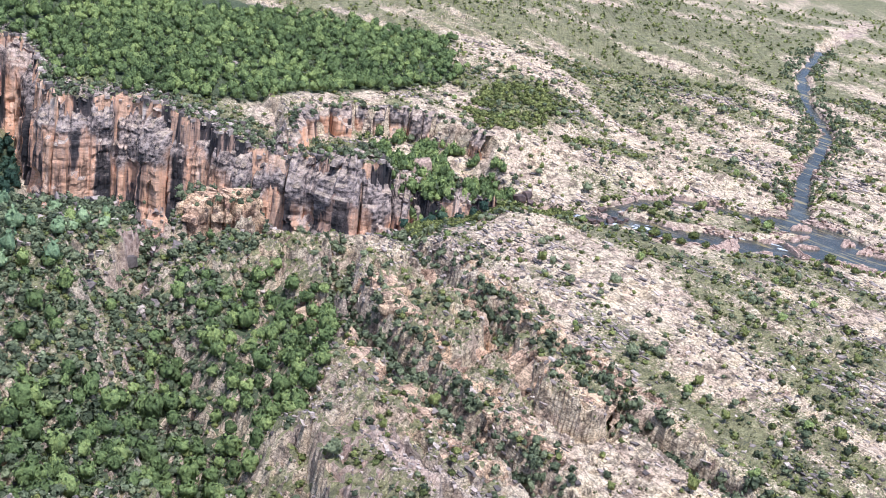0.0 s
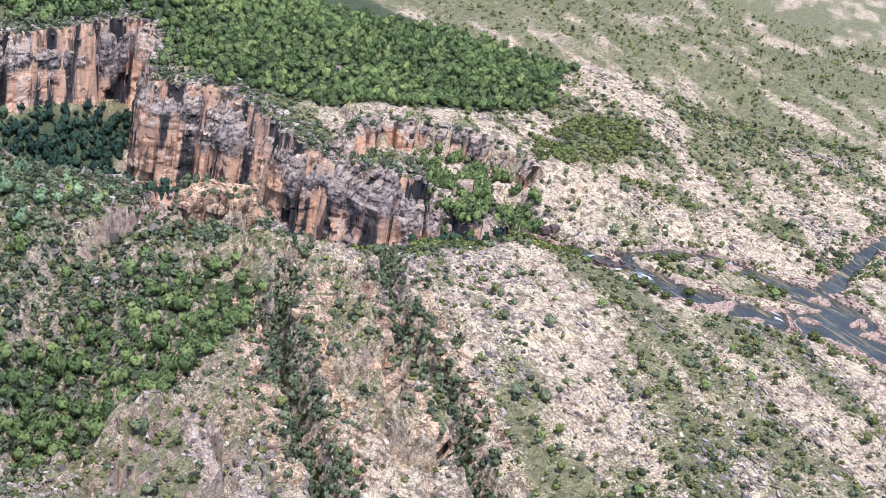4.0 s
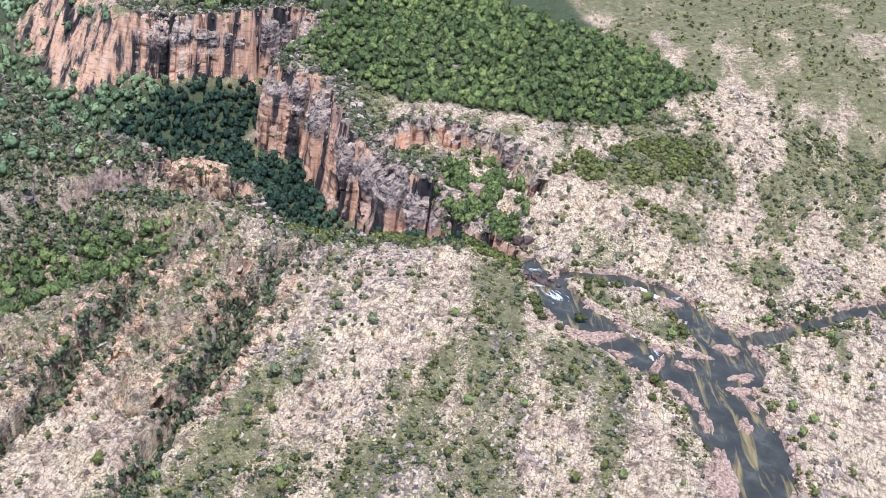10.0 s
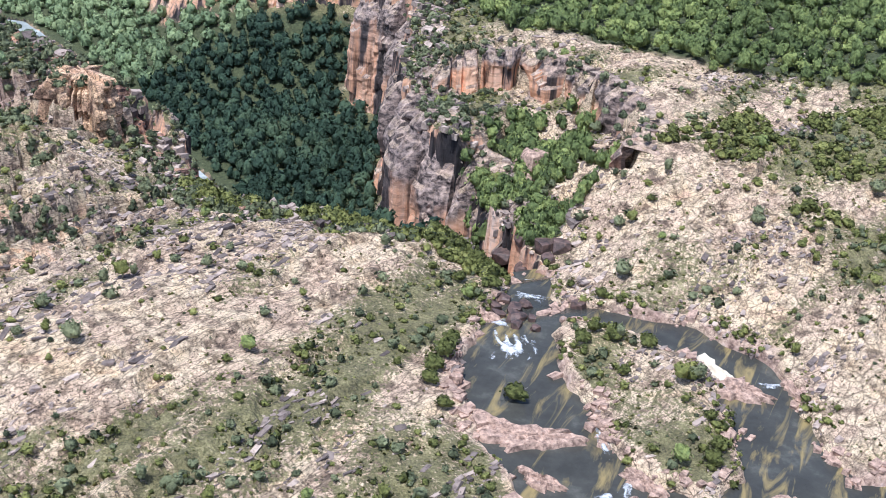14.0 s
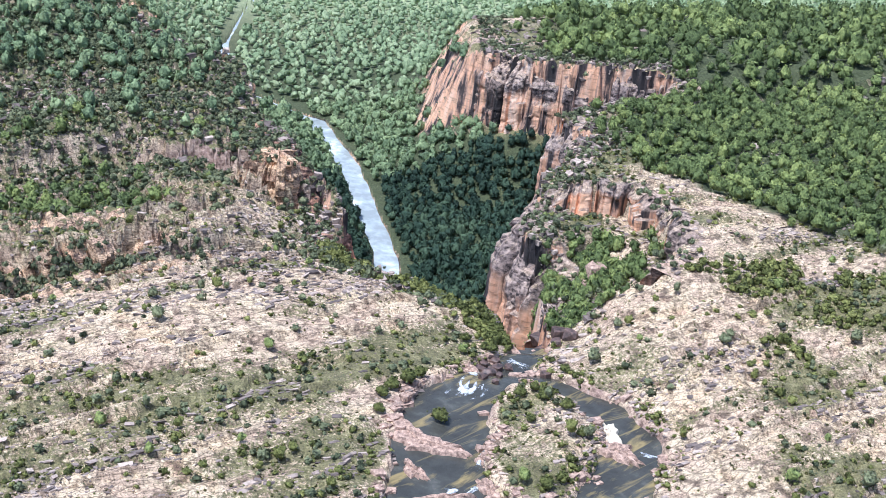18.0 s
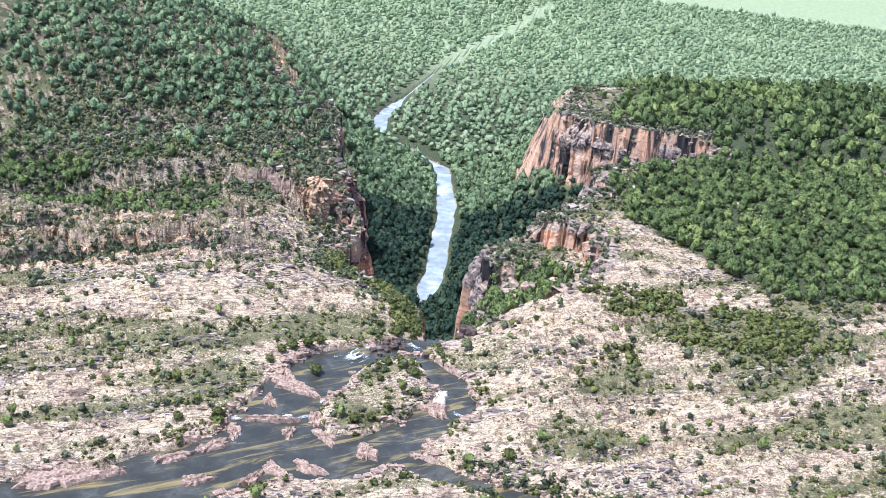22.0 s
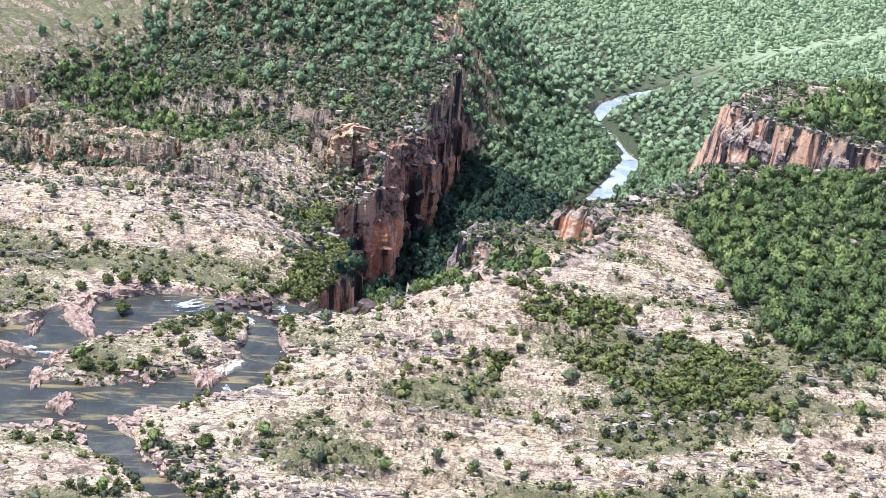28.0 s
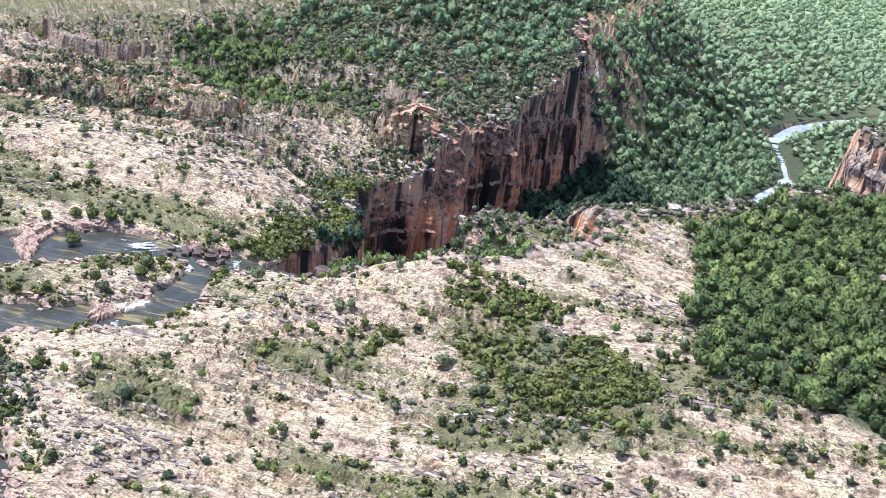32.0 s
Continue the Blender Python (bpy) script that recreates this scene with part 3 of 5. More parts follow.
def make_water(name, base, rough, weed=0.0):
    m, nodes, links, bsdf = material(name)
    geo = nodes.new("ShaderNodeNewGeometry")
    n1 = noise_node(nodes, links, 0.35, 6, 0.65, geo.outputs["Position"])
    r = ramp_node(nodes, links, n1.outputs[0], [(0.4, base), (0.56, tuple(c * 1.4 for c in base)), (0.66, tuple(c * 2.2 for c in base))])
    turn = nodes.new("ShaderNodeMapping")
    turn.inputs["Rotation"].default_value = (0, 0, radians(48))
    links.new(geo.outputs["Position"], turn.inputs[0])
    pull = nodes.new("ShaderNodeMapping")
    pull.inputs["Scale"].default_value = (0.22, 1.25, 1)
    links.new(turn.outputs[0], pull.inputs[0])
    n3 = noise_node(nodes, links, 0.7, 5, 0.6, pull.outputs[0])
    n3.inputs["Distortion"].default_value = 0.9
    trail = ramp_node(nodes, links, n3.outputs[0], [(0.53, (0, 0, 0)), (0.66, (weed, weed, weed)), (0.8, (weed, weed, weed))])
    col = mix_node(nodes, links, trail.outputs[0], r.outputs[0], (0.33, 0.25, 0.105))
    links.new(col, bsdf.inputs["Base Color"])
    bsdf.inputs["Roughness"].default_value = rough
    bsdf.inputs["IOR"].default_value = 1.3
    n2 = noise_node(nodes, links, 4.0, 5, 0.6, geo.outputs["Position"])
    bump_node(nodes, links, n2.outputs[0], min(1.0, 4.0 * rough), 0.05, bsdf)
    return m


def make_plain(name, a, b, scale, rough):
    m, nodes, links, bsdf = material(name)
    geo = nodes.new("ShaderNodeNewGeometry")
    n1 = noise_node(nodes, links, scale, 6, 0.65, geo.outputs["Position"])
    r = ramp_node(nodes, links, n1.outputs[0], [(0.35, a), (0.65, b)])
    links.new(r.outputs[0], bsdf.inputs["Base Color"])
    bsdf.inputs["Roughness"].default_value = rough
    bump_node(nodes, links, n1.outputs[0], 0.5, 0.05, bsdf)
    return m


def make_slab():
    m, nodes, links, bsdf = material("loose_sandstone")
    geo = nodes.new("ShaderNodeNewGeometry")
    n2 = noise_node(nodes, links, 2.4, 6, 0.7, geo.outputs["Position"])
    n3 = noise_node(nodes, links, 9.0, 5, 0.7, geo.outputs["Position"])
    each = ramp_node(nodes, links, geo.outputs["Random Per Island"], [(0.0, (0.10, 0.078, 0.07)), (0.4, (0.24, 0.19, 0.165)), (0.75, (0.42, 0.33, 0.275)), (1.0, (0.60, 0.48, 0.39))])
    worn = ramp_node(nodes, links, n2.outputs[0], [(0.36, (0.3, 0.28, 0.28)), (0.55, (1, 1, 1))])
    links.new(mix_node(nodes, links, 0.7, each.outputs[0], worn.outputs[0], "MULTIPLY"), bsdf.inputs["Base Color"])
    bsdf.inputs["Roughness"].default_value = 0.92
    bump_node(nodes, links, n3.outputs[0], 0.6, 0.05, bsdf)
    return m


GROUND, ROCK, SLAB = make_ground(), make_rock(), make_slab()
PALE_ROCK = make_rock("pale_jointed_sandstone", (0.97, 0.9, 0.88), True)
BROWN_ROCK = make_rock("red_brown_sandstone", (1.12, 0.86, 0.76))
WET_ROCK = make_plain("wet_dark_rock", (0.035, 0.026, 0.024), (0.17, 0.105, 0.085), 2.5, 0.55)
RED_ROCK = make_plain("water_worn_rock", (0.15, 0.095, 0.072), (0.60, 0.415, 0.315), 3.2, 0.85)
LEAF_DARK = make_leaf("forest_leaf", (0.07, 0.10, 0.04), (0.20, 0.26, 0.092), (0.44, 0.50, 0.165))
# deep rainforest green, with the gorge's shade darkened into the leaf colour
LEAF_GORGE_SHADE = make_leaf("shaded_rainforest_leaf", (0.022, 0.044, 0.033), (0.058, 0.102, 0.066), (0.135, 0.195, 0.108))
LEAF_GREY = make_leaf("gum_leaf", (0.06, 0.075, 0.042), (0.18, 0.205, 0.11), (0.37, 0.395, 0.215))
LEAF_LIGHT = make_leaf("scrub_leaf", (0.065, 0.078, 0.025), (0.225, 0.245, 0.075), (0.45, 0.45, 0.15))
# lightened green: the distance haze over the slopes is in the base colour
LEAF_HAZE_MID = make_leaf("hazed_slope_leaf", (0.125, 0.185, 0.105), (0.27, 0.36, 0.185), (0.46, 0.55, 0.28))
# paler still and bluish, painting far haze onto the plain's trees
LEAF_HAZE_FAR = make_leaf("hazed_plain_leaf", (0.19, 0.265, 0.14), (0.34, 0.43, 0.23), (0.48, 0.55, 0.32))
GRASS = make_leaf("spinifex_blade", (0.06, 0.06, 0.02), (0.19, 0.185, 0.06), (0.38, 0.35, 0.14))
BARK = make_plain("pale_bark", (0.16, 0.13, 0.10), (0.42, 0.38, 0.33), 6.0, 0.9)
RIVER_WATER = make_water("river_water", (0.048, 0.047, 0.04), 0.16, 0.8)
# pale base adds painted sky reflection to what the smooth surface mirrors
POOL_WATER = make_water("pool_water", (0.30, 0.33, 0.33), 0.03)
SAND = make_plain("pale_sand", (0.55, 0.47, 0.36), (0.72, 0.64, 0.50), 1.2, 0.95)


# ---- mesh helpers ----
def mesh_object(name, verts, faces, mat, parent=None, smooth=False, tint=None, normals=None):
    """A mesh from arrays: verts (n, 3), faces (m, 3 or 4)."""
    verts, faces = np.asarray(verts, np.float32), np.asarray(faces, np.int32)
    me = bpy.data.meshes.new(name)
    k = faces.shape[1]
    me.vertices.add(len(verts))
    me.vertices.foreach_set("co", verts.ravel())
    me.loops.add(faces.size)
    me.loops.foreach_set("vertex_index", faces.ravel())
    me.polygons.add(len(faces))
    me.polygons.foreach_set("loop_start", np.arange(0, faces.size, k, dtype=np.int32))
    me.polygons.foreach_set("use_smooth", np.full(len(faces), smooth))
    me.update(calc_edges=True)
    me.materials.append(mat)
    if tint is not None:
        me.attributes.new("tint", "FLOAT", "POINT").data.foreach_set("value", np.asarray(tint, np.float32))
    if normals is not None:
        me.normals_split_custom_set_from_vertices(normals.tolist())
    ob = new(name, me)
    if parent:
        ob.parent = parent
    return ob


def spread(low, high, pitch, reach):
    """Even steps from low to high, then ever longer ones out to reach."""
    out = []
    gap, at = pitch, high
    while at < reach:
        gap *= 1.09
        at += gap
        out.append(at)
    back = []
    gap, at = pitch, low
    while at > -reach:
        gap *= 1.09
        at -= gap
        back.append(at)
    return np.array(back[::-1] + list(np.arange(low, high + 1e-6, pitch)) + out)


# ---- ground: one sheet out to the horizon ----
xs, ys = spread(-128, 44, 0.5, 4300), spread(-70, 76, 0.5, 4300)
xs = np.concatenate([xs[xs < -60], np.arange(-60, 26, 0.27), xs[xs > 26.1]])
ys = np.concatenate([ys[ys < -62], np.arange(-62, 46, 0.27), ys[ys > 46.1]])
gx, gy = np.meshgrid(xs, ys)
gz = height(gx, gy)
nx, ny = len(xs), len(ys)
index = np.arange(nx * ny).reshape(ny, nx)
quads = np.stack([index[:-1, :-1], index[:-1, 1:], index[1:, 1:], index[1:, :-1]], -1).reshape(-1, 4)
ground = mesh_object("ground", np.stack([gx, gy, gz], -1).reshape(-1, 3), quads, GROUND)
tagged(ground, "pale pink sandstone plateau cut by a deep gorge, patched with spinifex", "ground", kind="structure")


def forest_cover(x, y):
    """How thick the closed forest stands, 0 to 1."""
    d = gorge_depth(x, y, True)
    gorge = np.maximum(step(1.5, 4, d) * step(-12, -26, x), step(-0.8, 0.8, d) * step(-18, -21, x) * step(-33, -30, x) * step(6.5, 5, y))
    wob = 5 * (fbm(x * 0.08, y * 0.08, 3, 41) - 0.5)
    north = step(-1, 2, inside(NORTH_FOREST, x, y) + wob) * step(-0.5, -1.5, d)
    south = step(-1, 1.5, inside(SOUTH_FOREST, x, y) + 0.5 * wob)
    hill = (0.12 * step(-46, -56, x) + 0.7 * step(-70, -84, x)) * step(-8, -20, y) * step(-0.5, -2, d)
    plain = step(-118, -150, x) * (0.55 + 0.45 * step(0.45, 0.6, fbm(x * 0.03, y * 0.03, 3, 43)) + 0.5 * step(11, 5, along(POOL, x, y)[0]))
    back = step(-58, -90, x) * step(18, 32, y) * step(-0.8, -1.6, d) * step(-175, -140, x)
    return np.clip(np.maximum.reduce([gorge, north, south, hill, plain, back]), 0, 1)


def plant_cover(x, y):
    """How thick low scrub and grass grow on the open rock, 0 to 1."""
    c, a = joint(x, y)
    v = 0.46 + 1.0 * (fbm(x * 0.06 + 7, y * 0.06, 4, 51) - 0.5) + 1.45 * (fbm(c * 0.3 + 0.8 * fbm(x * 0.1, y * 0.1, 2, 53), a * 0.07, 3, 52) - 0.5)
    v = v + 0.5 * step(0, 3, inside(SHRUB_NORTH, x, y)) + 0.45 * step(-1, 1, inside(DARK_SCRUB, x, y)) + 0.35 * step(-1, 1.5, inside(STRIP_SCRUB, x, y)) + 0.32 * step(-1, 1, inside(STRIP_SOUTH, x, y)) + 0.3 * step(-1, 1, inside(STRIP_WEST, x, y))
    v = v - 0.12 * np.exp(-((x + 16) ** 2 / 120 + (y + 6) ** 2 / 150)) + 0.2 * step(40, 70, y) + 0.12 * step(-26, -40, x) + 0.45 * step(-120, -170, x) + 0.1 * step(80, 140, np.hypot(x, y)) + 0.3 * step(-36, -56, x) * step(2, -6, y) + 0.24 * step(-16, -28, x) * step(-14, -26, y)
    v = v + 0.28 * step(-9, -4, inside(GORGE, x, y)) * step(-30, -40, x) * step(8, 14, y)
    return np.clip(v, 0, 1)


def set_field(ob, name, values):
    ob.data.attributes.new(name, "FLOAT", "POINT").data.foreach_set("value", values.astype(np.float32).ravel())


fields = {"z": gz, "rim": gorge_depth(gx, gy), "gorge": gorge_depth(gx, gy, True), "bank": channels(gx, gy), "forest": forest_cover(gx, gy), "plants": plant_cover(gx, gy)}


def field(name, x, y):
    """A field of the plan, read off the ground's own grid."""
    x, y = np.asarray(x, float), np.asarray(y, float)
    i = np.clip(np.searchsorted(xs, x) - 1, 0, nx - 2)
    j = np.clip(np.searchsorted(ys, y) - 1, 0, ny - 2)
    u, v = (x - xs[i]) / (xs[i + 1] - xs[i]), (y - ys[j]) / (ys[j + 1] - ys[j])
    f = fields[name]
    return (f[j, i] * (1 - u) + f[j, i + 1] * u) * (1 - v) + (f[j + 1, i] * (1 - u) + f[j + 1, i + 1] * u) * v


set_field(ground, "plants", fields["plants"] * step(0.0, 1.2, fields["bank"]))
set_field(ground, "lichen", np.maximum(step(-14, -26, gx) * step(-10, -22, gy), 0.7 * step(-38, -50, gx)) * step(0.36, 0.6, fbm(gx * 0.14, gy * 0.14, 4, 35)))
set_field(ground, "weathered", step(-1.2, -2.6, fields["gorge"]))
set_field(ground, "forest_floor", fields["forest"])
set_field(ground, "hazed_plain", step(-145, -230, gx))
chute = step(2.6, 1.2, along(WEST_SLOT[1:] + WEST_DIP[1:3], gx, gy)[0] + 2 * (fbm(gx * 0.5, gy * 0.5, 2, 62) - 0.5))
set_field(ground, "water_worn", np.maximum(np.maximum(chute, 0.8 * step(-1.0, 1.0, inside(BLOCKS[2], gx, gy))), step(1.3, 0.1, fields["bank"] + 3 * (fbm(gx * 0.4, gy * 0.4, 3, 61) - 0.5)) * step(0.48, 0.62, fbm(gx * 0.3, gy * 0.3, 3, 63)) * (fields["gorge"] < 1)) * 0.75)

# ---- water ----
wx, wy = np.meshgrid(np.arange(-17, 46, 0.5), np.concatenate([np.arange(-46, 60, 0.5), np.arange(60, 121, 1.0)]))
keep = channels(wx, wy) < 1.2
wi = np.arange(wx.size).reshape(wx.shape)
wq = np.stack([wi[:-1, :-1], wi[:-1, 1:], wi[1:, 1:], wi[1:, :-1]], -1)[keep[:-1, :-1]]
river = mesh_object("river", np.stack([wx, wy, bed(wx, wy) - 0.12], -1).reshape(-1, 3), wq.reshape(-1, 4), RIVER_WATER, smooth=True)
tagged(river, "shallow dark river braiding over red sandstone above the falls", "river", kind="structure")
pv = []
flow = CREEK[1:] + POOL[1:]
for k in range(201):
    f = k / 200 * (len(flow) - 1)
    n = min(int(f), len(flow) - 2)
    p, q = Vector(flow[n]), Vector(flow[n + 1])
    mid, side = p.lerp(q, f - n), (q - p).normalized().orthogonal()
    for s in (-3.4, 3.4):
        pv.append((mid.x + side.x * s, mid.y + side.y * s, -15.55))
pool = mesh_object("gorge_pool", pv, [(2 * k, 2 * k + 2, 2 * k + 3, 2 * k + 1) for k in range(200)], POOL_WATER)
tagged(pool, "long still plunge pool in the gorge, its sky reflection partly painted pale", "pool", kind="structure")


# ---- plants ----
rng = np.random.default_rng(5)


def crown_template(around, up, sprays, lobes, squash, size, seed):
    """A crown one unit in radius, base at z = 0: a skin of leaf clumps swelling into lobes, and loose sprays that break its outline. Columns: places, then normals."""
    r = np.random.default_rng(seed)
    la, lp = r.uniform(0, 6.283, lobes), r.uniform(0.1, 1.35, lobes)
    towards = np.stack([np.sin(lp) * np.cos(la), np.sin(lp) * np.sin(la), np.cos(lp)], 1)
    swell, wide = r.uniform(0.15, 0.52, lobes), r.uniform(0.24, 0.48, lobes)

    def skin(a, p):
        d = np.stack([np.sin(p) * np.cos(a), np.sin(p) * np.sin(a), np.cos(p)], -1)
        apart = np.arccos(np.clip(d @ towards.T, -1, 1))
        reach = 0.46 + (swell * np.exp(-((apart / wide) ** 2))).max(-1)
        return d * reach[..., None] * np.array([1, 1, 0.95]) + np.array([0, 0, 0.5])

    def normal(a, p):
        e = 0.12
        n = np.cross(skin(a, p + e) - skin(a, p - e), skin(a + e, p) - skin(a - e, p))
        return n / np.maximum(np.linalg.norm(n, axis=-1, keepdims=True), 1e-6)

    edge_a = np.linspace(0, 6.283, around + 1)
    edge_p = np.linspace(0.0, 1.95, up + 1)
    jitter = r.normal(0, 0.35 * 6.283 / around / 2, (up + 1, around + 1))
    jitter[:, -1] = jitter[:, 0]
    a, p = edge_a[None] + jitter, np.maximum(edge_p[:, None] + 0.5 * jitter * (edge_p[:, None] > 0), 0.02)
    at, out = skin(a, p), normal(a, p)

    def quads(v):
        return np.stack([v[:-1, :-1], v[1:, :-1], v[1:, 1:], v[:-1, 1:]], 2).reshape(-1, 3)

    places, normals = quads(at), quads(out)
    if sprays:
        a, p = r.uniform(0, 6.283, sprays), r.uniform(0.1, 1.9, sprays)
        c, n = skin(a, p), normal(a, p)
        c = c + n * r.uniform(-0.04, 0.17, (sprays, 1))
        flat = n + r.normal(0, 0.6, (sprays, 3))
        flat /= np.linalg.norm(flat, axis=1, keepdims=True)
        u = np.cross(flat, r.normal(size=(sprays, 3)))
        u /= np.linalg.norm(u, axis=1, keepdims=True)
        v = np.cross(flat, u)
        g = size * r.uniform(0.6, 1.3, (sprays, 1))
        places = np.concatenate([places, np.stack([c - u * g, c - v * g * 0.7, c + u * g, c + v * g * 0.7], 1).reshape(-1, 3)])
        lit = n + r.normal(0, 0.3, (sprays, 3)) + np.array([0, 0, 0.25])
        lit /= np.linalg.norm(lit, axis=1, keepdims=True)
        normals = np.concatenate([normals, np.repeat(lit, 4, axis=0)])
    places[:, 2] = np.maximum(places[:, 2], 0) * squash
    return np.concatenate([places, normals], 1).astype(np.float32)


def plant_mesh(name, templates, x, y, z, radius, tall, mat, parent=None, tint=None):
    """Many crowns in one mesh."""
    verts, tints, turned = [], [], []
    pick = rng.integers(0, len(templates), len(x))
    turn = rng.uniform(0, 6.283, len(x))
    tint = rng.uniform(0, 1, len(x)) if tint is None else tint
    for k, tpl in enumerate(templates):
        m = np.where(pick == k)[0]
        if not len(m):
            continue
        c, s = np.cos(turn[m])[:, None], np.sin(turn[m])[:, None]
        vx = (tpl[None, :, 0] * c - tpl[None, :, 1] * s) * radius[m, None] + x[m, None]
        vy = (tpl[None, :, 0] * s + tpl[None, :, 1] * c) * radius[m, None] + y[m, None]
        vz = tpl[None, :, 2] * tall[m, None] + z[m, None]
        verts.append(np.stack([vx, vy, vz], -1).reshape(-1, 3))
        tints.append(np.repeat(tint[m], len(tpl)))
        turned.append(np.stack([tpl[None, :, 3] * c - tpl[None, :, 4] * s, tpl[None, :, 3] * s + tpl[None, :, 4] * c, tpl[None, :, 5] + 0 * c], -1).reshape(-1, 3))
    verts = np.concatenate(verts)
    return mesh_object(name, verts, np.arange(len(verts)).reshape(-1, 4), mat, parent, True, np.concatenate(tints), np.concatenate(turned))


FULL = [crown_template(10, 4, 75, 12, 1.0, 0.125, 100 + k) for k in range(10)]
THIN = [crown_template(8, 3, 34, 9, 1.0, 0.16, 200 + k) for k in range(10)]
BUSH = [crown_template(5, 2, 15, 6, 0.85, 0.24, 300 + k) for k in range(10)]
FAR = [crown_template(6, 3, 4, 5, 0.9, 0.22, 500 + k) for k in range(8)]
TUFT = [crown_template(4, 1, 2, 3, 0.6, 0.35, 400 + k) for k in range(8)]


def scatter(x0, x1, y0, y1, count, density):
    """Places in a rectangle, kept with the given chance."""
    x, y = rng.uniform(x0, x1, count), rng.uniform(y0, y1, count)
    keep = rng.uniform(0, 1, count) < density(x, y)
    return x[keep], y[keep], field("z", x[keep], y[keep])


def slope_ok(x, y, z, most=0.9):
    e = 0.35
    return np.hypot(field("z", x + e, y) - z, field("z", x, y + e) - z) / e < most


# closed forest, one crown to each cell of a shaken grid
def forest(name, box, gap, templates, mat, size, label, limit=2.2, thick=1.0, low=False):
    ax, ay = np.meshgrid(np.arange(box[0], box[1], gap), np.arange(box[2], box[3], gap))
    x = ax.ravel() + rng.uniform(-0.48, 0.48, ax.size) * gap
    y = ay.ravel() + rng.uniform(-0.48, 0.48, ax.size) * gap
    chance = field("forest", x, y) * step(0.6, 1.6, field("bank", x, y)) * (along(POOL, x, y)[0] > 1.7 + 1.3 * vnoise(x * 0.35, y * 0.35, 87)) * thick * ((field("gorge", x, y) > 0.3) == low if low is not None else 1.0)
    chance = np.clip(1.5 * chance, 0, 1)
    ok = rng.uniform(0, 1, len(x)) < chance
    x, y = x[ok], y[ok]
    z = field("z", x, y)
    ok = slope_ok(x, y, z, limit)
    x, y, z = x[ok], y[ok], z[ok]
    r = size * rng.uniform(0.55, 1.2, len(x))
    tint = np.clip(0.8 * rng.uniform(0, 1, len(x)) ** 1.5 + 0.8 * (fbm(x * 0.12, y * 0.12, 3, 91) - 0.28), 0, 1)
    return tagged(plant_mesh(name, templates, x, y, z, r, r * rng.uniform(0.85, 1.4, len(x)), mat, None, tint), label, "forest", kind="stuff")


forest("gorge_forest", (-92, -21, -42, 40), 1.15, THIN, LEAF_GORGE_SHADE, 1.1, "dense deep green rainforest on the gorge floor and talus, gorge shade in its colour", low=True)
forest("lower_gorge_forest", (-128, -92, -60, 40), 1.35, THIN, LEAF_HAZE_MID, 1.15, "green forest covering the slopes where the gorge opens out", low=True)
forest("plateau_forest", (-84, -22, 17, 76), 1.4, FULL, LEAF_DARK, 1.05, "closed green forest of rounded crowns on the plateau above the cliffs")
forest("hill_forest", (-128, -56, -80, -8), 1.9, THIN, LEAF_HAZE_MID, 1.25, "grey-green open woodland on the rocky hill")
forest("valley_forest", (-60, -33, -72, -18), 1.4, FULL, LEAF_DARK, 1.05, "bright green trees filling a valley between sandstone blocks")
forest("back_forest", (-330, -128, -160, 150), 1.9, FAR, LEAF_HAZE_FAR, 1.35, "green woodland over the far plateau and plain, paled by painted haze", low=None)
forest("far_plateau_forest", (-128, -84, 17, 130), 2.2, THIN, LEAF_DARK, 1.6, "green woodland on the far plateau")


def open_rock(a, b):
    return step(0.4, 1.4, field("bank", a, b)) * (field("rim", a, b) < -0.5)


# low scrub and spinifex on the open rock
def undergrowth(name, count, box, chance, small, large, templates, rise, mat, label, category, limit=1.6):
    x, y, z = scatter(*box, count, lambda a, b: chance(a, b) * open_rock(a, b))
    ok = slope_ok(x, y, z, limit)
    x, y, z = x[ok], y[ok], z[ok]
    r = small + (large - small) * rng.uniform(0, 1, len(x)) ** 2.0
    return tagged(plant_mesh(name, templates, x, y, z - 0.04, r, r * rise, mat), label, category, kind="stuff")


def clump(a, b):
    """Rows and clumps that follow the joints."""
    c, l = joint(a, b)
    return 0.15 + 0.85 * step(0.42, 0.6, 0.5 * fbm(c * 0.9, l * 0.22, 3, 97) + 0.5 * fbm(a * 0.5, b * 0.5, 3, 98))


def grass_chance(a, b):
    return 0.22 + 0.78 * step(0.34, 0.66, field("plants", a, b)) * clump(a, b)


undergrowth("spinifex", 85000, (-75, 44, -72, 76), grass_chance, 0.08, 0.34, TUFT, 0.9, GRASS, "olive and straw-coloured spinifex tussocks on bare rock", "grass")
undergrowth("scrub", 34000, (-80, 44, -72, 76), lambda a, b: 0.09 + 0.85 * step(0.40, 0.82, field("plants", a, b)) * clump(a, b), 0.13, 0.65, BUSH, 0.8, LEAF_LIGHT,
            "yellow-green low scrub rooted in rock joints", "shrub")
undergrowth("grey_scrub", 36000, (-128, 44, -72, 76), lambda a, b: 0.05 + 0.85 * step(0.40, 0.78, field("plants", a, b) + 0.1 * step(-18, -35, b)) * clump(a, b), 0.14, 0.75, BUSH, 0.85, LEAF_GREY,
            "grey-green shrubs growing between broken sandstone", "shrub")
undergrowth("rim_scrub", 46000, (-128, -18, -45, 40), lambda a, b: step(-6.5, -1.5, field("gorge", a, b)) * 0.5, 0.25, 0.85, BUSH, 0.95, LEAF_GREY,
            "grey-green shrubs crowding the gorge rim", "shrub", 6.0)
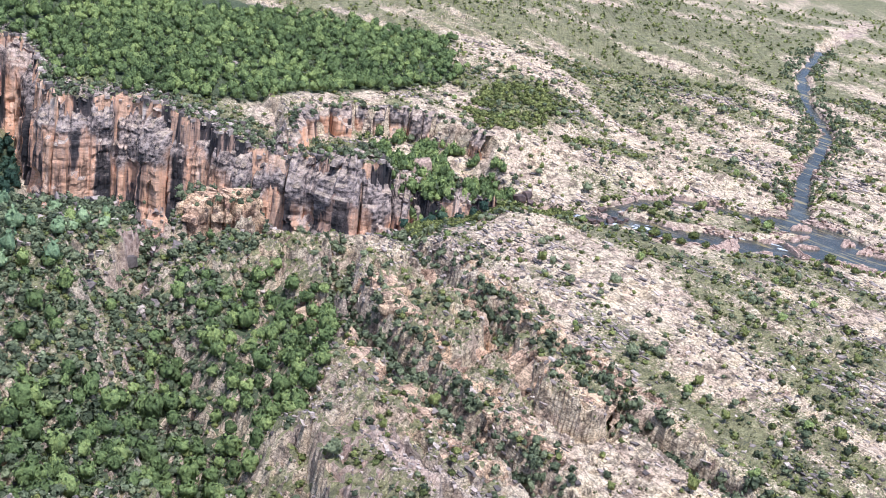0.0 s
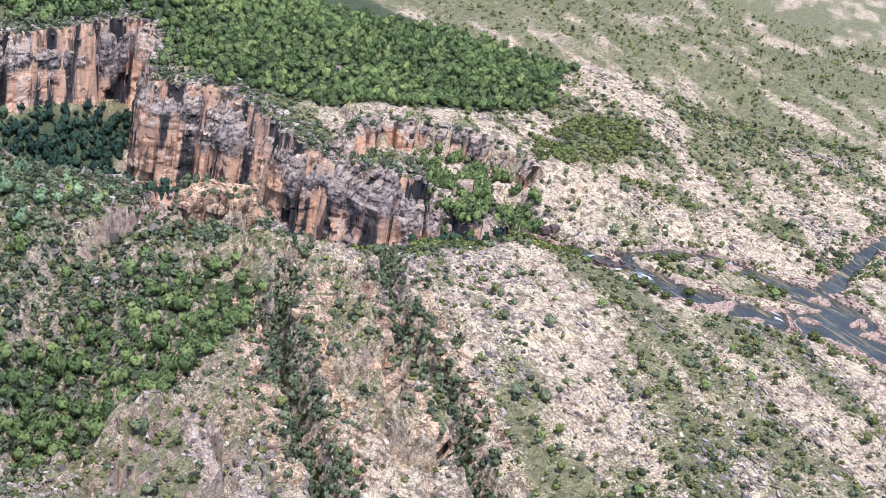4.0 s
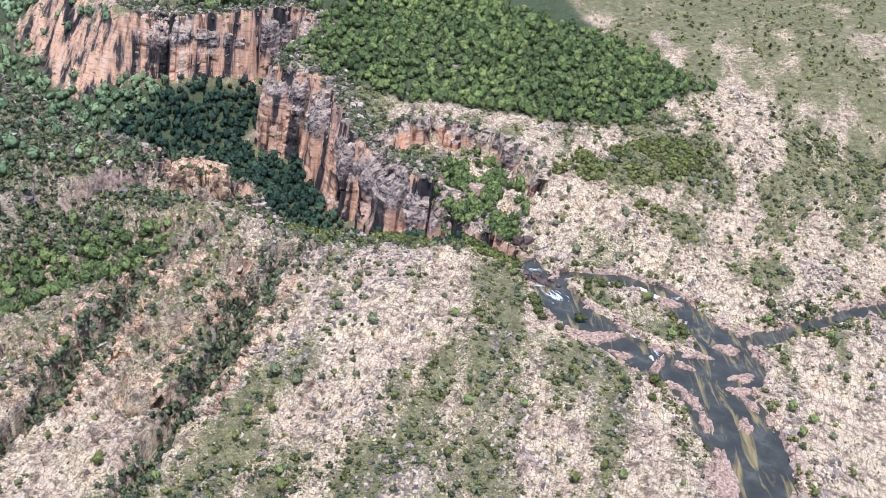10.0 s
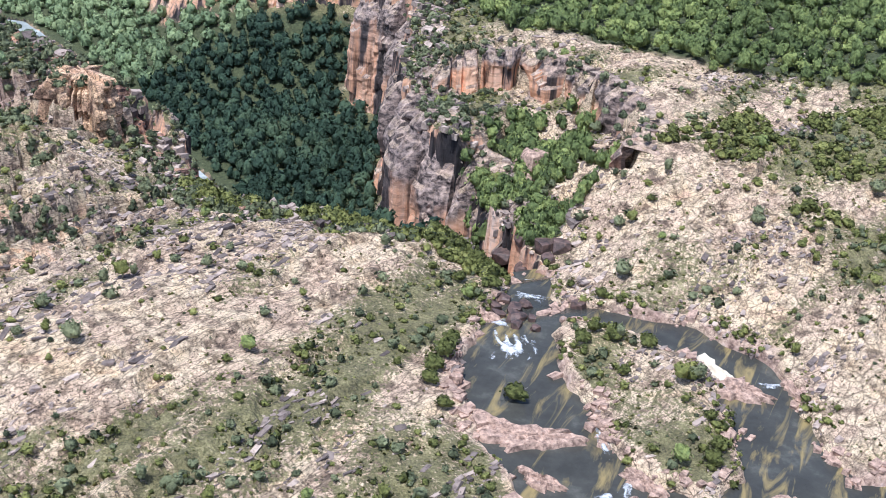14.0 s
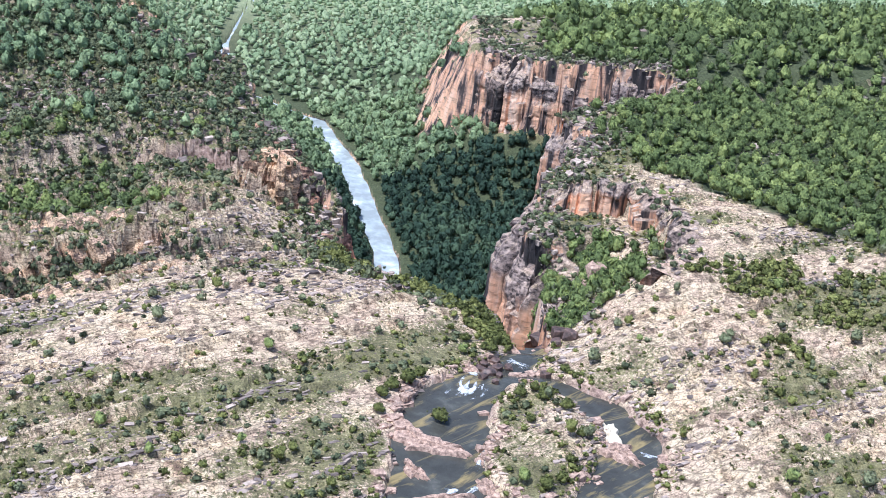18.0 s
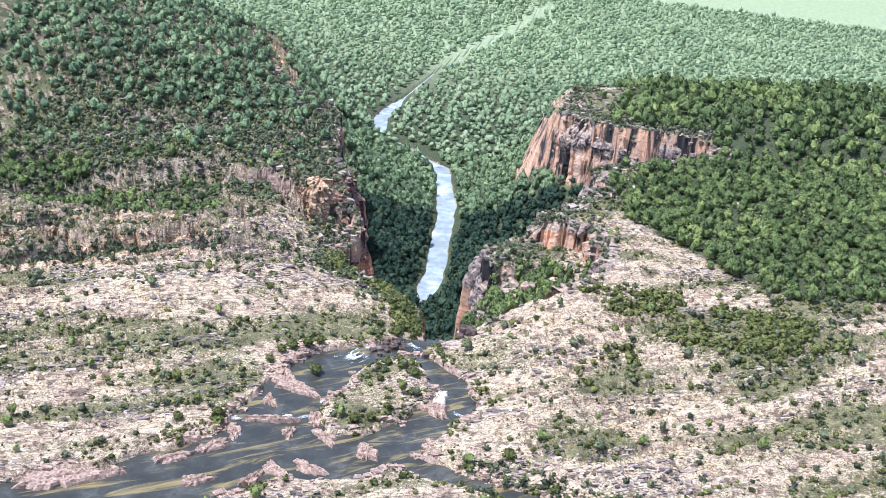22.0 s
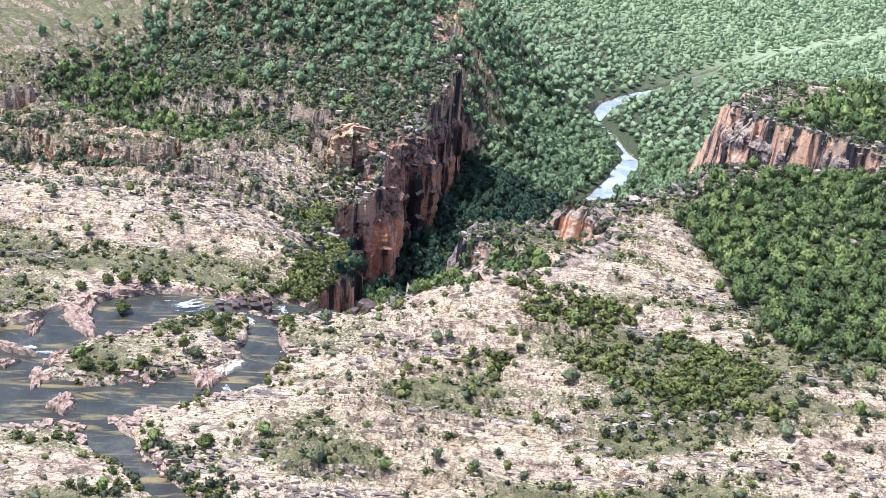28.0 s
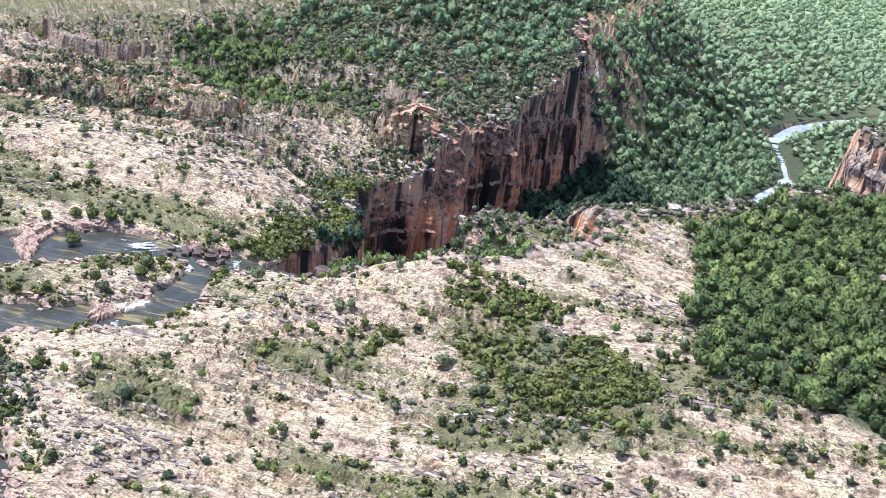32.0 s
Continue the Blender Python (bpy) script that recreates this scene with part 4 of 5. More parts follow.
undergrowth("hill_scrub", 17000, (-95, -44, -66, -9), lambda a, b: 0.55 + 0 * a, 0.25, 0.9, BUSH, 0.9, LEAF_GREY,
            "grey-green shrubs thick on the rocky hillside", "shrub", 3.0)
undergrowth("upland_scrub", 12000, (-60, 110, 60, 190), lambda a, b: 0.05 + 0.4 * step(0.4, 0.85, field("plants", a, b)), 0.3, 1.1, TUFT, 1.4, LEAF_LIGHT,
            "scattered light green scrub on the far upland", "shrub")
x, y, z = scatter(-20, 44, -46, 60, 30000, lambda a, b: (field("bank", a, b) > 0.12) * step(2.6, 0.5, field("bank", a, b)) * step(0.44, 0.56, fbm(a * 0.35, b * 0.35, 3, 99)) * (field("rim", a, b) < -0.4))
r = 0.14 + 0.45 * rng.uniform(0, 1, len(x)) ** 2
tagged(plant_mesh("bank_scrub", BUSH, x, y, z - 0.04, r, r * 0.85, LEAF_LIGHT), "green bushes crowding the river banks", "shrub", kind="stuff")
x, y, z = scatter(-28, 2, 20, 58, 9000, lambda a, b: 0.75 * step(-1.0, 1.2, np.maximum(inside(SHRUB_NORTH, a, b), inside(STRIP_SCRUB, a, b) - 0.8)) * step(0.42, 0.55, fbm(a * 0.3, b * 0.3, 3, 93)) * (field("rim", a, b) < -0.5))
r = 0.25 + 0.6 * rng.uniform(0, 1, len(x)) ** 1.5
tagged(plant_mesh("thicket", BUSH, x, y, z - 0.05, r, r * 0.85, LEAF_LIGHT), "yellow-green thicket of low bushes beside the bare rock", "shrub", kind="stuff")
x, y, z = scatter(8, 52, 18, 118, 16000, lambda a, b: (field("bank", a, b) > 0.2) * step(3.6, 0.6, field("bank", a, b)) * step(0.4, 0.52, fbm(a * 0.2, b * 0.2, 3, 92)))
r = 0.2 + 0.5 * rng.uniform(0, 1, len(x)) ** 2
tagged(plant_mesh("river_trees", BUSH, x, y, z - 0.05, r, r * 1.0, LEAF_GREY), "green trees and bushes lining the narrow river arm", "shrub", kind="stuff")
# bushes that fill the clefts
x, y, z = scatter(-40, 2, -70, -6, 16000, lambda a, b: step(1.5, 0.5, np.minimum(along(SOUTH_DIP, a, b)[0], along(MID_DIP, a, b)[0]) + 2.5 * (fbm(a * 0.3, b * 0.3, 3, 94) - 0.5)))
r = 0.25 + 0.5 * rng.uniform(0, 1, len(x))
tagged(plant_mesh("cleft_scrub", BUSH, x, y, z - 0.05, r, r * 1.2, LEAF_GREY), "dark green bushes filling the joints between sandstone blocks", "shrub", kind="stuff")
x, y, z = scatter(-38, -14, -9, 9, 5200, lambda a, b: step(-4.5, -2.0, field("gorge", a, b)) * (field("rim", a, b) < 1.0) * (field("bank", a, b) > 0.8) * step(0.36, 0.52, fbm(a * 0.35, b * 0.35, 2, 96)))
r = rng.uniform(0.25, 0.8, len(x))
tagged(plant_mesh("brink_scrub", BUSH, x, y, z - 0.1, r, r * 1.0, LEAF_LIGHT), "yellow-green bushes crowding the brink of the gorge", "shrub", kind="stuff")
x, y, z = scatter(-38, -17, 11.5, 26, 2600, lambda a, b: 0.85 * step(-1.5, 1.5, inside(RAMP, a, b)) * step(0.35, 0.55, fbm(a * 0.4, b * 0.4, 2, 95)))
r = rng.uniform(0.4, 1.0, len(x))
tagged(plant_mesh("ramp_scrub", THIN, x, y, z - 0.1, r, r * 1.3, LEAF_DARK), "fresh green bushes on the shaded ramp beside the falls", "shrub", kind="stuff")

# ---- broken slabs lying along the joints ----
def slab_mesh(name, x, y, z, long, wide, thick, mat, label):
    """Angular slabs, each with eight corners pushed about, in one mesh."""
    n = len(x)
    box = np.array([(-1, -1, -1), (1, -1, -1), (1, 1, -1), (-1, 1, -1), (-1, -1, 1), (1, -1, 1), (1, 1, 1), (-1, 1, 1)], float)
    v = box[None] * (1 + rng.uniform(-0.4, 0.2, (n, 8, 3)))
    v *= np.stack([long, wide, thick], 1)[:, None, :]
    v[:, :, 2] += v[:, :, 0] * rng.normal(0, 0.12, (n, 1)) + v[:, :, 1] * rng.normal(0, 0.2, (n, 1))
    t = math.atan2(-0.87, 0.5) + rng.normal(0, 0.25, n)
    c, si = np.cos(t)[:, None], np.sin(t)[:, None]
    w = np.stack([v[:, :, 0] * c - v[:, :, 1] * si + x[:, None], v[:, :, 0] * si + v[:, :, 1] * c + y[:, None], v[:, :, 2] + z[:, None]], -1)
    f = np.array([(4, 5, 6, 7), (0, 1, 5, 4), (1, 2, 6, 5), (2, 3, 7, 6), (3, 0, 4, 7)])
    faces = (f[None] + 8 * np.arange(n)[:, None, None]).reshape(-1, 4)
    return tagged(mesh_object(name, w.reshape(-1, 3), faces, mat), label, "rock", kind="stuff")


def rubble_chance(a, b):
    c, l = joint(a, b)
    band = step(0.52, 0.68, fbm(c * 0.3, l * 0.09, 3, 71)) + 0.12 * step(-10, -26, b) + 0.03
    near_rim = step(-6, -1, field("gorge", a, b)) * 0.5
    return np.clip(band + near_rim, 0, 1) * (field("bank", a, b) > 0.0) * (1 - 0.9 * field("forest", a, b)) * (field("rim", a, b) < -0.3)


x, y, z = scatter(-75, 44, -72, 76, 60000, rubble_chance)
size = 0.045 + 0.15 * rng.uniform(0, 1, len(x)) ** 2.5
slab_mesh("rock_slabs", x, y, z + size * 0.05, size * rng.uniform(1.2, 3.4, len(x)), size, size * rng.uniform(0.25, 0.6, len(x)), SLAB,
          "broken pale pink and grey sandstone slabs along the joints")
x, y, z = scatter(-75, 44, -72, 76, 60000, lambda a, b: rubble_chance(a, b) * np.clip(step(0.52, 0.66, fbm(a * 0.16, b * 0.16, 3, 73)) + 0.5 * step(-12, -26, a) * step(-10, -22, b), 0, 1))
size = 0.05 + 0.15 * rng.uniform(0, 1, len(x)) ** 2
slab_mesh("rock_clusters", x, y, z + size * 0.1, size * rng.uniform(0.9, 1.5, len(x)), size, size * rng.uniform(0.5, 1.0, len(x)), SLAB,
          "heaps of dark grey weathered sandstone blocks")
x, y, z = scatter(-100, -18, -36, 46, 20000, lambda a, b: step(-4.5, -0.8, field("rim", a, b)) * (field("rim", a, b) < 0.2) * (field("bank", a, b) > 1))
size = 0.1 + 0.3 * rng.uniform(0, 1, len(x)) ** 2
slab_mesh("rim_blocks", x, y, z + size * 0.15, size * rng.uniform(0.8, 1.4, len(x)), size, size * rng.uniform(0.5, 1.1, len(x)), SLAB,
          "jumbled grey sandstone blocks crowning the gorge rim")
x, y, z = scatter(-18, 44, -46, 60, 60000, lambda a, b: step(-0.5, 0.0, field("bank", a, b)) * step(1.5, 0.5, field("bank", a, b)) * (0.04 + 0.7 * step(0.5, 0.62, fbm(a * 0.4, b * 0.4, 3, 75))))
size = 0.06 + 0.24 * rng.uniform(0, 1, len(x)) ** 2.2
slab_mesh("bank_rubble", x, y, np.maximum(z, bed(x, y) - 0.12) + size * 0.1, size * rng.uniform(0.9, 1.8, len(x)), size, size * rng.uniform(0.4, 0.9, len(x)), RED_ROCK,
          "red and brown blocks broken from the river banks")
x, y, z = scatter(-128, -50, -60, 70, 9000, rubble_chance)
size = 0.15 + 0.5 * rng.uniform(0, 1, len(x)) ** 3
slab_mesh("hill_rubble", x, y, z + size * 0.1, size * rng.uniform(0.8, 1.5, len(x)), size, size * rng.uniform(0.4, 0.8, len(x)), SLAB,
          "grey weathered sandstone rubble on the wooded hill")


# ---- cliffs: curtains of jointed, bedded sandstone standing along the rims ----
PIER_TOPS = []


def blocks(u, z, wide, tall, seed):
    """Uneven upright blocks on a wall: a value for each, the distance to its upright joint, and the block's column."""
    across = u / wide + 0.8 * (vnoise(u / wide * 0.7, 0 * u + seed, seed) - 0.5)
    i = np.floor(across)
    part = across - i
    j = np.floor(z / tall + 7 * _hash(i, i * 0, seed + 3) + 0.25 * vnoise(u / wide * 2, z / tall, seed + 1))
    return _hash(i, j, seed + 7), np.minimum(part, 1 - part) * wide, i


def curtain(name, line, label, seed, closed=False, crest=None, foot=None, stand=1.7, pitch=0.2, rows=46, reach=3.4, buttress=5.5, cap=0.66, back=2.4, least=1.0, panel=2.6, beds=0.16, grain=1.0, part_name="rock_buttress", mat=None):
    """A cliff along a line: buttresses parted by clefts, split by joints into panels and by bedding into ledges, broken back towards its top."""
    base = tagged(new(name), label, "cliff", kind="structure")
    pts = np.array(line + line[:1] if closed else line, float)
    at = np.concatenate([[0], np.cumsum(np.hypot(*np.diff(pts, axis=0).T))])
    u = np.arange(0, at[-1], pitch)
    x, y = np.interp(u, at, pts[:, 0]), np.interp(u, at, pts[:, 1])
    soft = int(1.6 / pitch)
    kernel = np.hanning(2 * soft + 3)[1:-1]
    kernel /= kernel.sum()

    def eased(v):
        return np.convolve(np.pad(v, soft, mode="wrap" if closed else "edge"), kernel, "valid")

    if not closed:
        x, y = eased(x), eased(y)
    tx, ty = eased(np.gradient(x)), eased(np.gradient(y))
    size = np.hypot(tx, ty)
    nx_, ny_ = -ty / size, tx / size
    if closed:
        flip = -1.0 if np.mean(nx_ * (x - x.mean()) + ny_ * (y - y.mean())) < 0 else 1.0
    else:
        flip = 1.0 if np.mean(field("z", x + nx_ * reach, y + ny_ * reach) - field("z", x - nx_ * reach, y - ny_ * reach)) < 0 else -1.0
    nx_, ny_ = nx_ * flip, ny_ * flip
    if crest is None:
        high = eased(np.maximum(field("z", x - nx_ * back, y - ny_ * back), field("z", x - nx_ * (back + 1), y - ny_ * (back + 1))))
        low = eased(np.minimum(field("z", x + nx_ * reach, y + ny_ * reach), field("z", x + nx_ * reach * 1.35, y + ny_ * reach * 1.35))) - 0.8
    else:
        high, low = np.full(len(u), crest), np.full(len(u), foot)
    _, _, col = blocks(u, 0 * u, buttress, 1e6, seed)
    tall = np.maximum(high - low, 0.2)
    high = high + 0.35 - tall * (0.05 * _hash(col, col * 0, seed + 20) + 0.045 * blocks(u, 0 * u, 1.3, 1e6, seed + 21)[0])
    f = np.linspace(0, 1, rows)[:, None]
    uu = np.broadcast_to(u, (rows, len(u)))
    zz = low + (high - low) * f + 0 * uu
    b1, e1, _ = blocks(uu, 0 * uu, buttress, 1e6, seed)
    b2, e2, _ = blocks(uu, zz, panel, 7.0, seed + 1)
    b3, e3, _ = blocks(uu, zz, 0.95, 1.7, seed + 2)
    b4, e4, _ = blocks(uu, zz, 0.42, 0.55, seed + 4)
    bedded = np.clip((f - cap) / (1 - cap), 0, 1)
    layer = np.floor(zz / 0.8 + 0.8 * vnoise(uu * 0.25, zz * 0.3, seed + 9))
    ledge = _hash(layer, np.floor(uu / 7 + 0.3 * layer), seed + 10)
    calm = step(0.42, 0.58, fbm(uu * 0.2 + 9, zz * 0.12, 2, seed + 14)) * (1 - bedded)
    fine = grain * (1 - 0.75 * calm)
    out = stand + 1.9 * (b1 - 0.5) + 0.9 * (b2 - 0.5) + fine * (0.3 * (b3 - 0.5) + 0.12 * (b4 - 0.5))
    out = out - 1.1 * step(0.4, 0.0, e1) - 0.4 * step(0.16, 0.0, e2) * step(0.3, 0.6, b3 + 0.3) - 0.12 * fine * step(0.12, 0.0, e3)
    out = out + (beds + 0.5 * bedded) * (ledge - 0.5) + 0.5 * (fbm(uu * 0.22, zz * 0.3, 3, seed + 11) - 0.5)
    hollow = step(0.58, 0.75, fbm(uu * 0.16 + 5, zz * 0.22, 2, seed + 12)) * step(0.05, 0.2, f) * step(0.75, 0.55, f)
    out = out - 0.45 * hollow + 0.5 * (1 - f) ** 4
    out = out - (stand + back * 0.55) * bedded ** 1.7 * (0.55 + 0.7 * b3)
    grid = [np.stack([x + nx_ * o, y + ny_ * o, z], -1) for o, z in zip(out, zz)]
    if closed:
        for g, lift in ((0.55, 0.12), (0.05, 0.2)):
            grid.append(np.stack([x.mean() + (grid[rows - 1][:, 0] - x.mean()) * g, y.mean() + (grid[rows - 1][:, 1] - y.mean()) * g, grid[rows - 1][:, 2] + lift], -1))
    else:
        for more in (back + 0.6, back + 2.4):
            qx, qy = x - nx_ * more, y - ny_ * more
            grid.append(np.stack([qx, qy, np.minimum(field("z", qx, qy) + 0.05, high + 0.6) - (0.5 if more > back + 1 else 0)], -1))
    verts = np.stack(grid).astype(np.float32)
    deep = np.concatenate([np.repeat(f, len(u), 1), np.ones((2, len(u)))])
    start = 0
    cuts = [k for k in range(1, len(u)) if col[k] != col[k - 1]] + [len(u) - 1]
    for cut in cuts:
        if cut - start < 4 and cut != cuts[-1]:
            continue
        span = np.arange(start, cut + 1)
        if closed and cut == cuts[-1]:
            span = np.append(span, 0)
        start = cut
        if tall[span].max() < least or len(span) < 2:
            continue
        v, d = verts[:, span], deep[:, span]
        n, m = v.shape[:2]
        i = np.arange(n * m).reshape(n, m)
        q = np.stack([i[:-1, :-1], i[:-1, 1:], i[1:, 1:], i[1:, :-1]], -1).reshape(-1, 4)
        ob = mesh_object(part_name, v.reshape(-1, 3), q if flip < 0 else q[:, ::-1], mat or ROCK, base)
        set_field(ob, "rise", d)
        if mat is PALE_ROCK:
            set_field(ob, "weathered", 1.0 + 0 * d)
        for k in span[::5]:
            PIER_TOPS.append((x[k] - nx_[k] * 0.3 * back, y[k] - ny_[k] * 0.3 * back, high[k], 1.4))
    return base


def ring(x, y, a, b, n=14):
    return [(x + a * math.cos(k / n * 6.283), y + b * math.sin(k / n * 6.283)) for k in range(n)]


curtain("cliff_north", NORTH_RIM[2:18], "tall orange sandstone cliff with black streaks and grey broken top", 1)
curtain("cliff_far", NORTH_RIM[17:24], "far orange and grey sandstone cliff above dark forest", 2, buttress=6.5)
curtain("cliff_south", SOUTH_RIM[4:17], "shaded red-brown sandstone cliff with bedded bastions and overhangs", 3, buttress=7.0, cap=0.45, panel=3.6, beds=0.36, grain=0.6, mat=BROWN_ROCK)
curtain("rock_knob", ring(-49.0, -13.8, 3.3, 2.8), "rounded grey sandstone knob standing at the gorge rim", 6, True, 3.0, -7.0, stand=0.7, pitch=0.15, buttress=3.2, cap=0.45, back=1.2, beds=0.5, mat=PALE_ROCK)
for k, (line, side) in enumerate(((SOUTH_DIP, 1.0), (SOUTH_DIP, -1.0), (MID_DIP, 1.0), (MID_DIP, -1.0))):
    shifted = [(px + 1.35 * side, py + 0.7 * side) for px, py in line[1:-1]]
    curtain("cleft_wall", shifted, "pale pink jointed sandstone wall beside a bushy cleft", 30 + k, stand=0.1, rows=16, reach=1.1, pitch=0.18, buttress=2.2, cap=0.35, back=1.1, panel=1.4, least=0.6, beds=0.3, mat=PALE_ROCK)
curtain("ledge_cliff", LEDGE[:7], "low grey sandstone ledge of blocky towers", 4, stand=0.5, rows=18, buttress=2.6, back=1.2, least=0.6)
tops = np.array(PIER_TOPS)
tops = np.repeat(tops, 2, axis=0)
tops = tops[rng.uniform(0, 1, len(tops)) < 0.8]
px, py = tops[:, 0] + rng.normal(0, 0.6, len(tops)) * tops[:, 3], tops[:, 1] + rng.normal(0, 0.6, len(tops)) * tops[:, 3]
r = rng.uniform(0.2, 0.7, len(tops))
tagged(plant_mesh("cliff_scrub", BUSH, px, py, tops[:, 2] - 0.25, r, r * 1.2, LEAF_GREY), "grey-green shrubs clinging to the cliff tops", "shrub", kind="stuff")


# ---- single rocks ----
def boulder(name, x, y, z, size, mat, label, seed, flat=0.7, category="boulder", group=""):
    """A faceted block: a sphere cut by a dozen planes, with bevelled edges."""
    r = random.Random(seed)
    bm = bmesh.new()
    bmesh.ops.create_cube(bm, size=2.0)
    for _ in range(7):
        n = Vector((r.gauss(0, 1), r.gauss(0, 1), r.gauss(0, 0.8))).normalized()
        cut = bmesh.ops.bisect_plane(bm, geom=bm.verts[:] + bm.edges[:] + bm.faces[:], plane_co=n * r.uniform(0.85, 1.2), plane_no=n, clear_outer=True)
        edges = [e for e in cut["geom_cut"] if isinstance(e, bmesh.types.BMEdge)]
        if edges:
            bmesh.ops.contextual_create(bm, geom=edges)
    bmesh.ops.bevel(bm, geom=bm.edges[:], offset=0.07, segments=1, affect="EDGES")
    bmesh.ops.scale(bm, vec=(size * r.uniform(0.85, 1.25), size * r.uniform(0.75, 1.05), size * flat), verts=bm.verts)
    me = bpy.data.meshes.new(name)
    bm.to_mesh(me)
    bm.free()
    me.materials.append(mat)
    ob = new(name, me)
    ob.matrix_world = pose(x, y, z, r.uniform(-10, 10), r.uniform(-10, 10), r.uniform(0, 360))
    return tagged(ob, label, category, group)


def on_ground(x, y):
    return float(field("z", x, y))


FALLS_ROCKS = [(-18.2, 12.2, 0.95), (-19.0, 11.0, 0.9), (-17.2, 12.9, 0.8), (-20.5, 11.6, 0.7), (-21.6, 12.3, 1.1), (-19.6, 12.8, 0.75), (-16.8, 11.6, 0.6), (-22.6, 11.4, 1.0), (-18.4, 10.2, 0.5)]
for k, (bx, by, bs) in enumerate(FALLS_ROCKS):
    boulder("boulder", bx, by, max(on_ground(bx, by), -4.2) + bs * 0.25, bs * 0.75, WET_ROCK, "dark wet boulder jammed at the lip of the falls", 50 + k, 0.75, group="boulders at the falls")
boulder("balanced_boulder", -30.0, 17.2, on_ground(-30.0, 17.2) + 0.5, 1.0, RED_ROCK, "large square brown boulder perched above the falls", 70, 0.8)
boulder("boulder", -28.6, 16.2, on_ground(-28.6, 16.2) + 0.4, 0.7, RED_ROCK, "brown boulder beside the perched block", 71, 0.8)
curtain("rock_tower", ring(-37.8, 13.2, 1.5, 1.3), "free-standing grey fluted sandstone tower beside the falls", 5, True, 1.2, -11.5, stand=0.6, pitch=0.1, buttress=1.5, panel=0.8, cap=0.84, back=0.6)
boulder("white_boulder", -37.4, 13.7, 1.35, 0.9, ROCK, "flat pale boulder lying on top of the rock tower", 72, 0.5)
for k, (bx, by, bs) in enumerate([(-11.2, 4.6, 0.45), (-10.4, 5.6, 0.5), (-9.4, 5.0, 0.4), (-8.4, 4.6, 0.5), (-7.4, 4.0, 0.35), (-10.8, 6.6, 0.35), (-12.4, 3.2, 0.6), (-9.9, 4.2, 0.4),
                                  (-7.9, 5.4, 0.3), (-11.9, 5.6, 0.4), (-8.9, 9.4, 0.55), (-9.8, 9.9, 0.45), (-6.6, 4.9, 0.3), (-12.9, 4.4, 0.5)]):
    boulder("river_rock", bx, by, float(bed(np.array(bx), np.array(by))) + 0.0, bs, WET_ROCK, "dark angular rock standing in the rapids", 90 + k, 0.7, "rock", "rocks in the rapids")


def rock_bar(x, y, long, wide, turn, label, seed, mat=RED_ROCK, rise=0.22):
    """A low, cracked shelf of rock in the river."""
    r = np.random.default_rng(seed)
    n, rings = 40, 9
    level = float(bed(np.array(x), np.array(y)))
    ang = np.arange(n) / n * 6.283
    edge = 1 + r.normal(0, 0.14, n) + 0.25 * np.sin(ang * 3 + seed) * r.uniform(0.3, 1)
    verts, faces = [], []
    for k in range(rings):
        f = 1 - k / rings
        zz = level - 0.35 + (rise + 0.35) * min(1.0, k * 0.6) + (r.normal(0, 0.035, n) + 0.06 * np.round(2 * np.sin(ang * 5 + k * 0.8 + seed)) / 2) * (k > 0)
        px, py = long * edge * f * np.cos(ang), wide * edge * f * np.sin(ang)
        verts += list(zip(x + px * math.cos(turn) - py * math.sin(turn), y + px * math.sin(turn) + py * math.cos(turn), np.broadcast_to(zz, n)))
    for k in range(rings - 1):
        faces += [(k * n + j, k * n + (j + 1) % n, (k + 1) * n + (j + 1) % n, (k + 1) * n + j) for j in range(n)]
    verts.append((x, y, level + rise))
    me = bpy.data.meshes.new("rock_bar")
    me.from_pydata([tuple(map(float, v)) for v in verts], [], faces + [((rings - 1) * n + j, (rings - 1) * n + (j + 1) % n, len(verts) - 1) for j in range(n)])
    me.materials.append(mat)
    return tagged(new("rock_bar", me), label, "rock")


rock_bar(-15.2, 7.0, 2.2, 1.2, 0.4, "flat orange rock shelf beside the falls", 1, rise=0.5)
rock_bar(4.0, -0.6, 2.4, 1.1, 1.25, "red cracked rock bar crossing the main channel", 2)
rock_bar(2.4, -2.4, 2.6, 1.2, 0.6, "broad low red shelf joining the river bank", 13, rise=0.2)
rock_bar(3.4, 12.6, 2.0, 1.2, 0.9, "red cracked rock shelf at the small rapids", 3)
rock_bar(11.2, -1.2, 0.6, 2.6, 0.3, "thin red rock ledge across the river", 4)
rock_bar(14.0, 8.6, 1.6, 1.0, 0.5, "red rock bar where the channels meet", 5)
rock_bar(-9.8, 3.0, 1.6, 0.9, 0.3, "pink rock shelf above the cascade", 6)
rock_bar(19.5, 2.0, 1.8, 0.8, 1.0, "low red rock bar in the wide shallows", 7, rise=0.12)
rock_bar(-11.8, 2.2, 1.4, 0.8, 2.2, "broken red rock on the river bank", 8)
rock_bar(26.6, -13.6, 4.0, 1.3, -0.95, "long pink rock shelf splitting the wide shallows", 11, rise=0.3)
rock_bar(17.6, -7.2, 1.8, 0.9, -0.9, "red rock shelf on the bank of the shallows", 12, rise=0.3)
rock_bar(0.8, 12.5, 2.3, 0.9, 0.2, "pale sand spit in the side channel", 9, SAND, 0.12)
rock_bar(22.6, 7.4, 2.2, 1.6, 1.6, "pale sandy shelf beside the wide shallows", 10, SAND, 0.25)


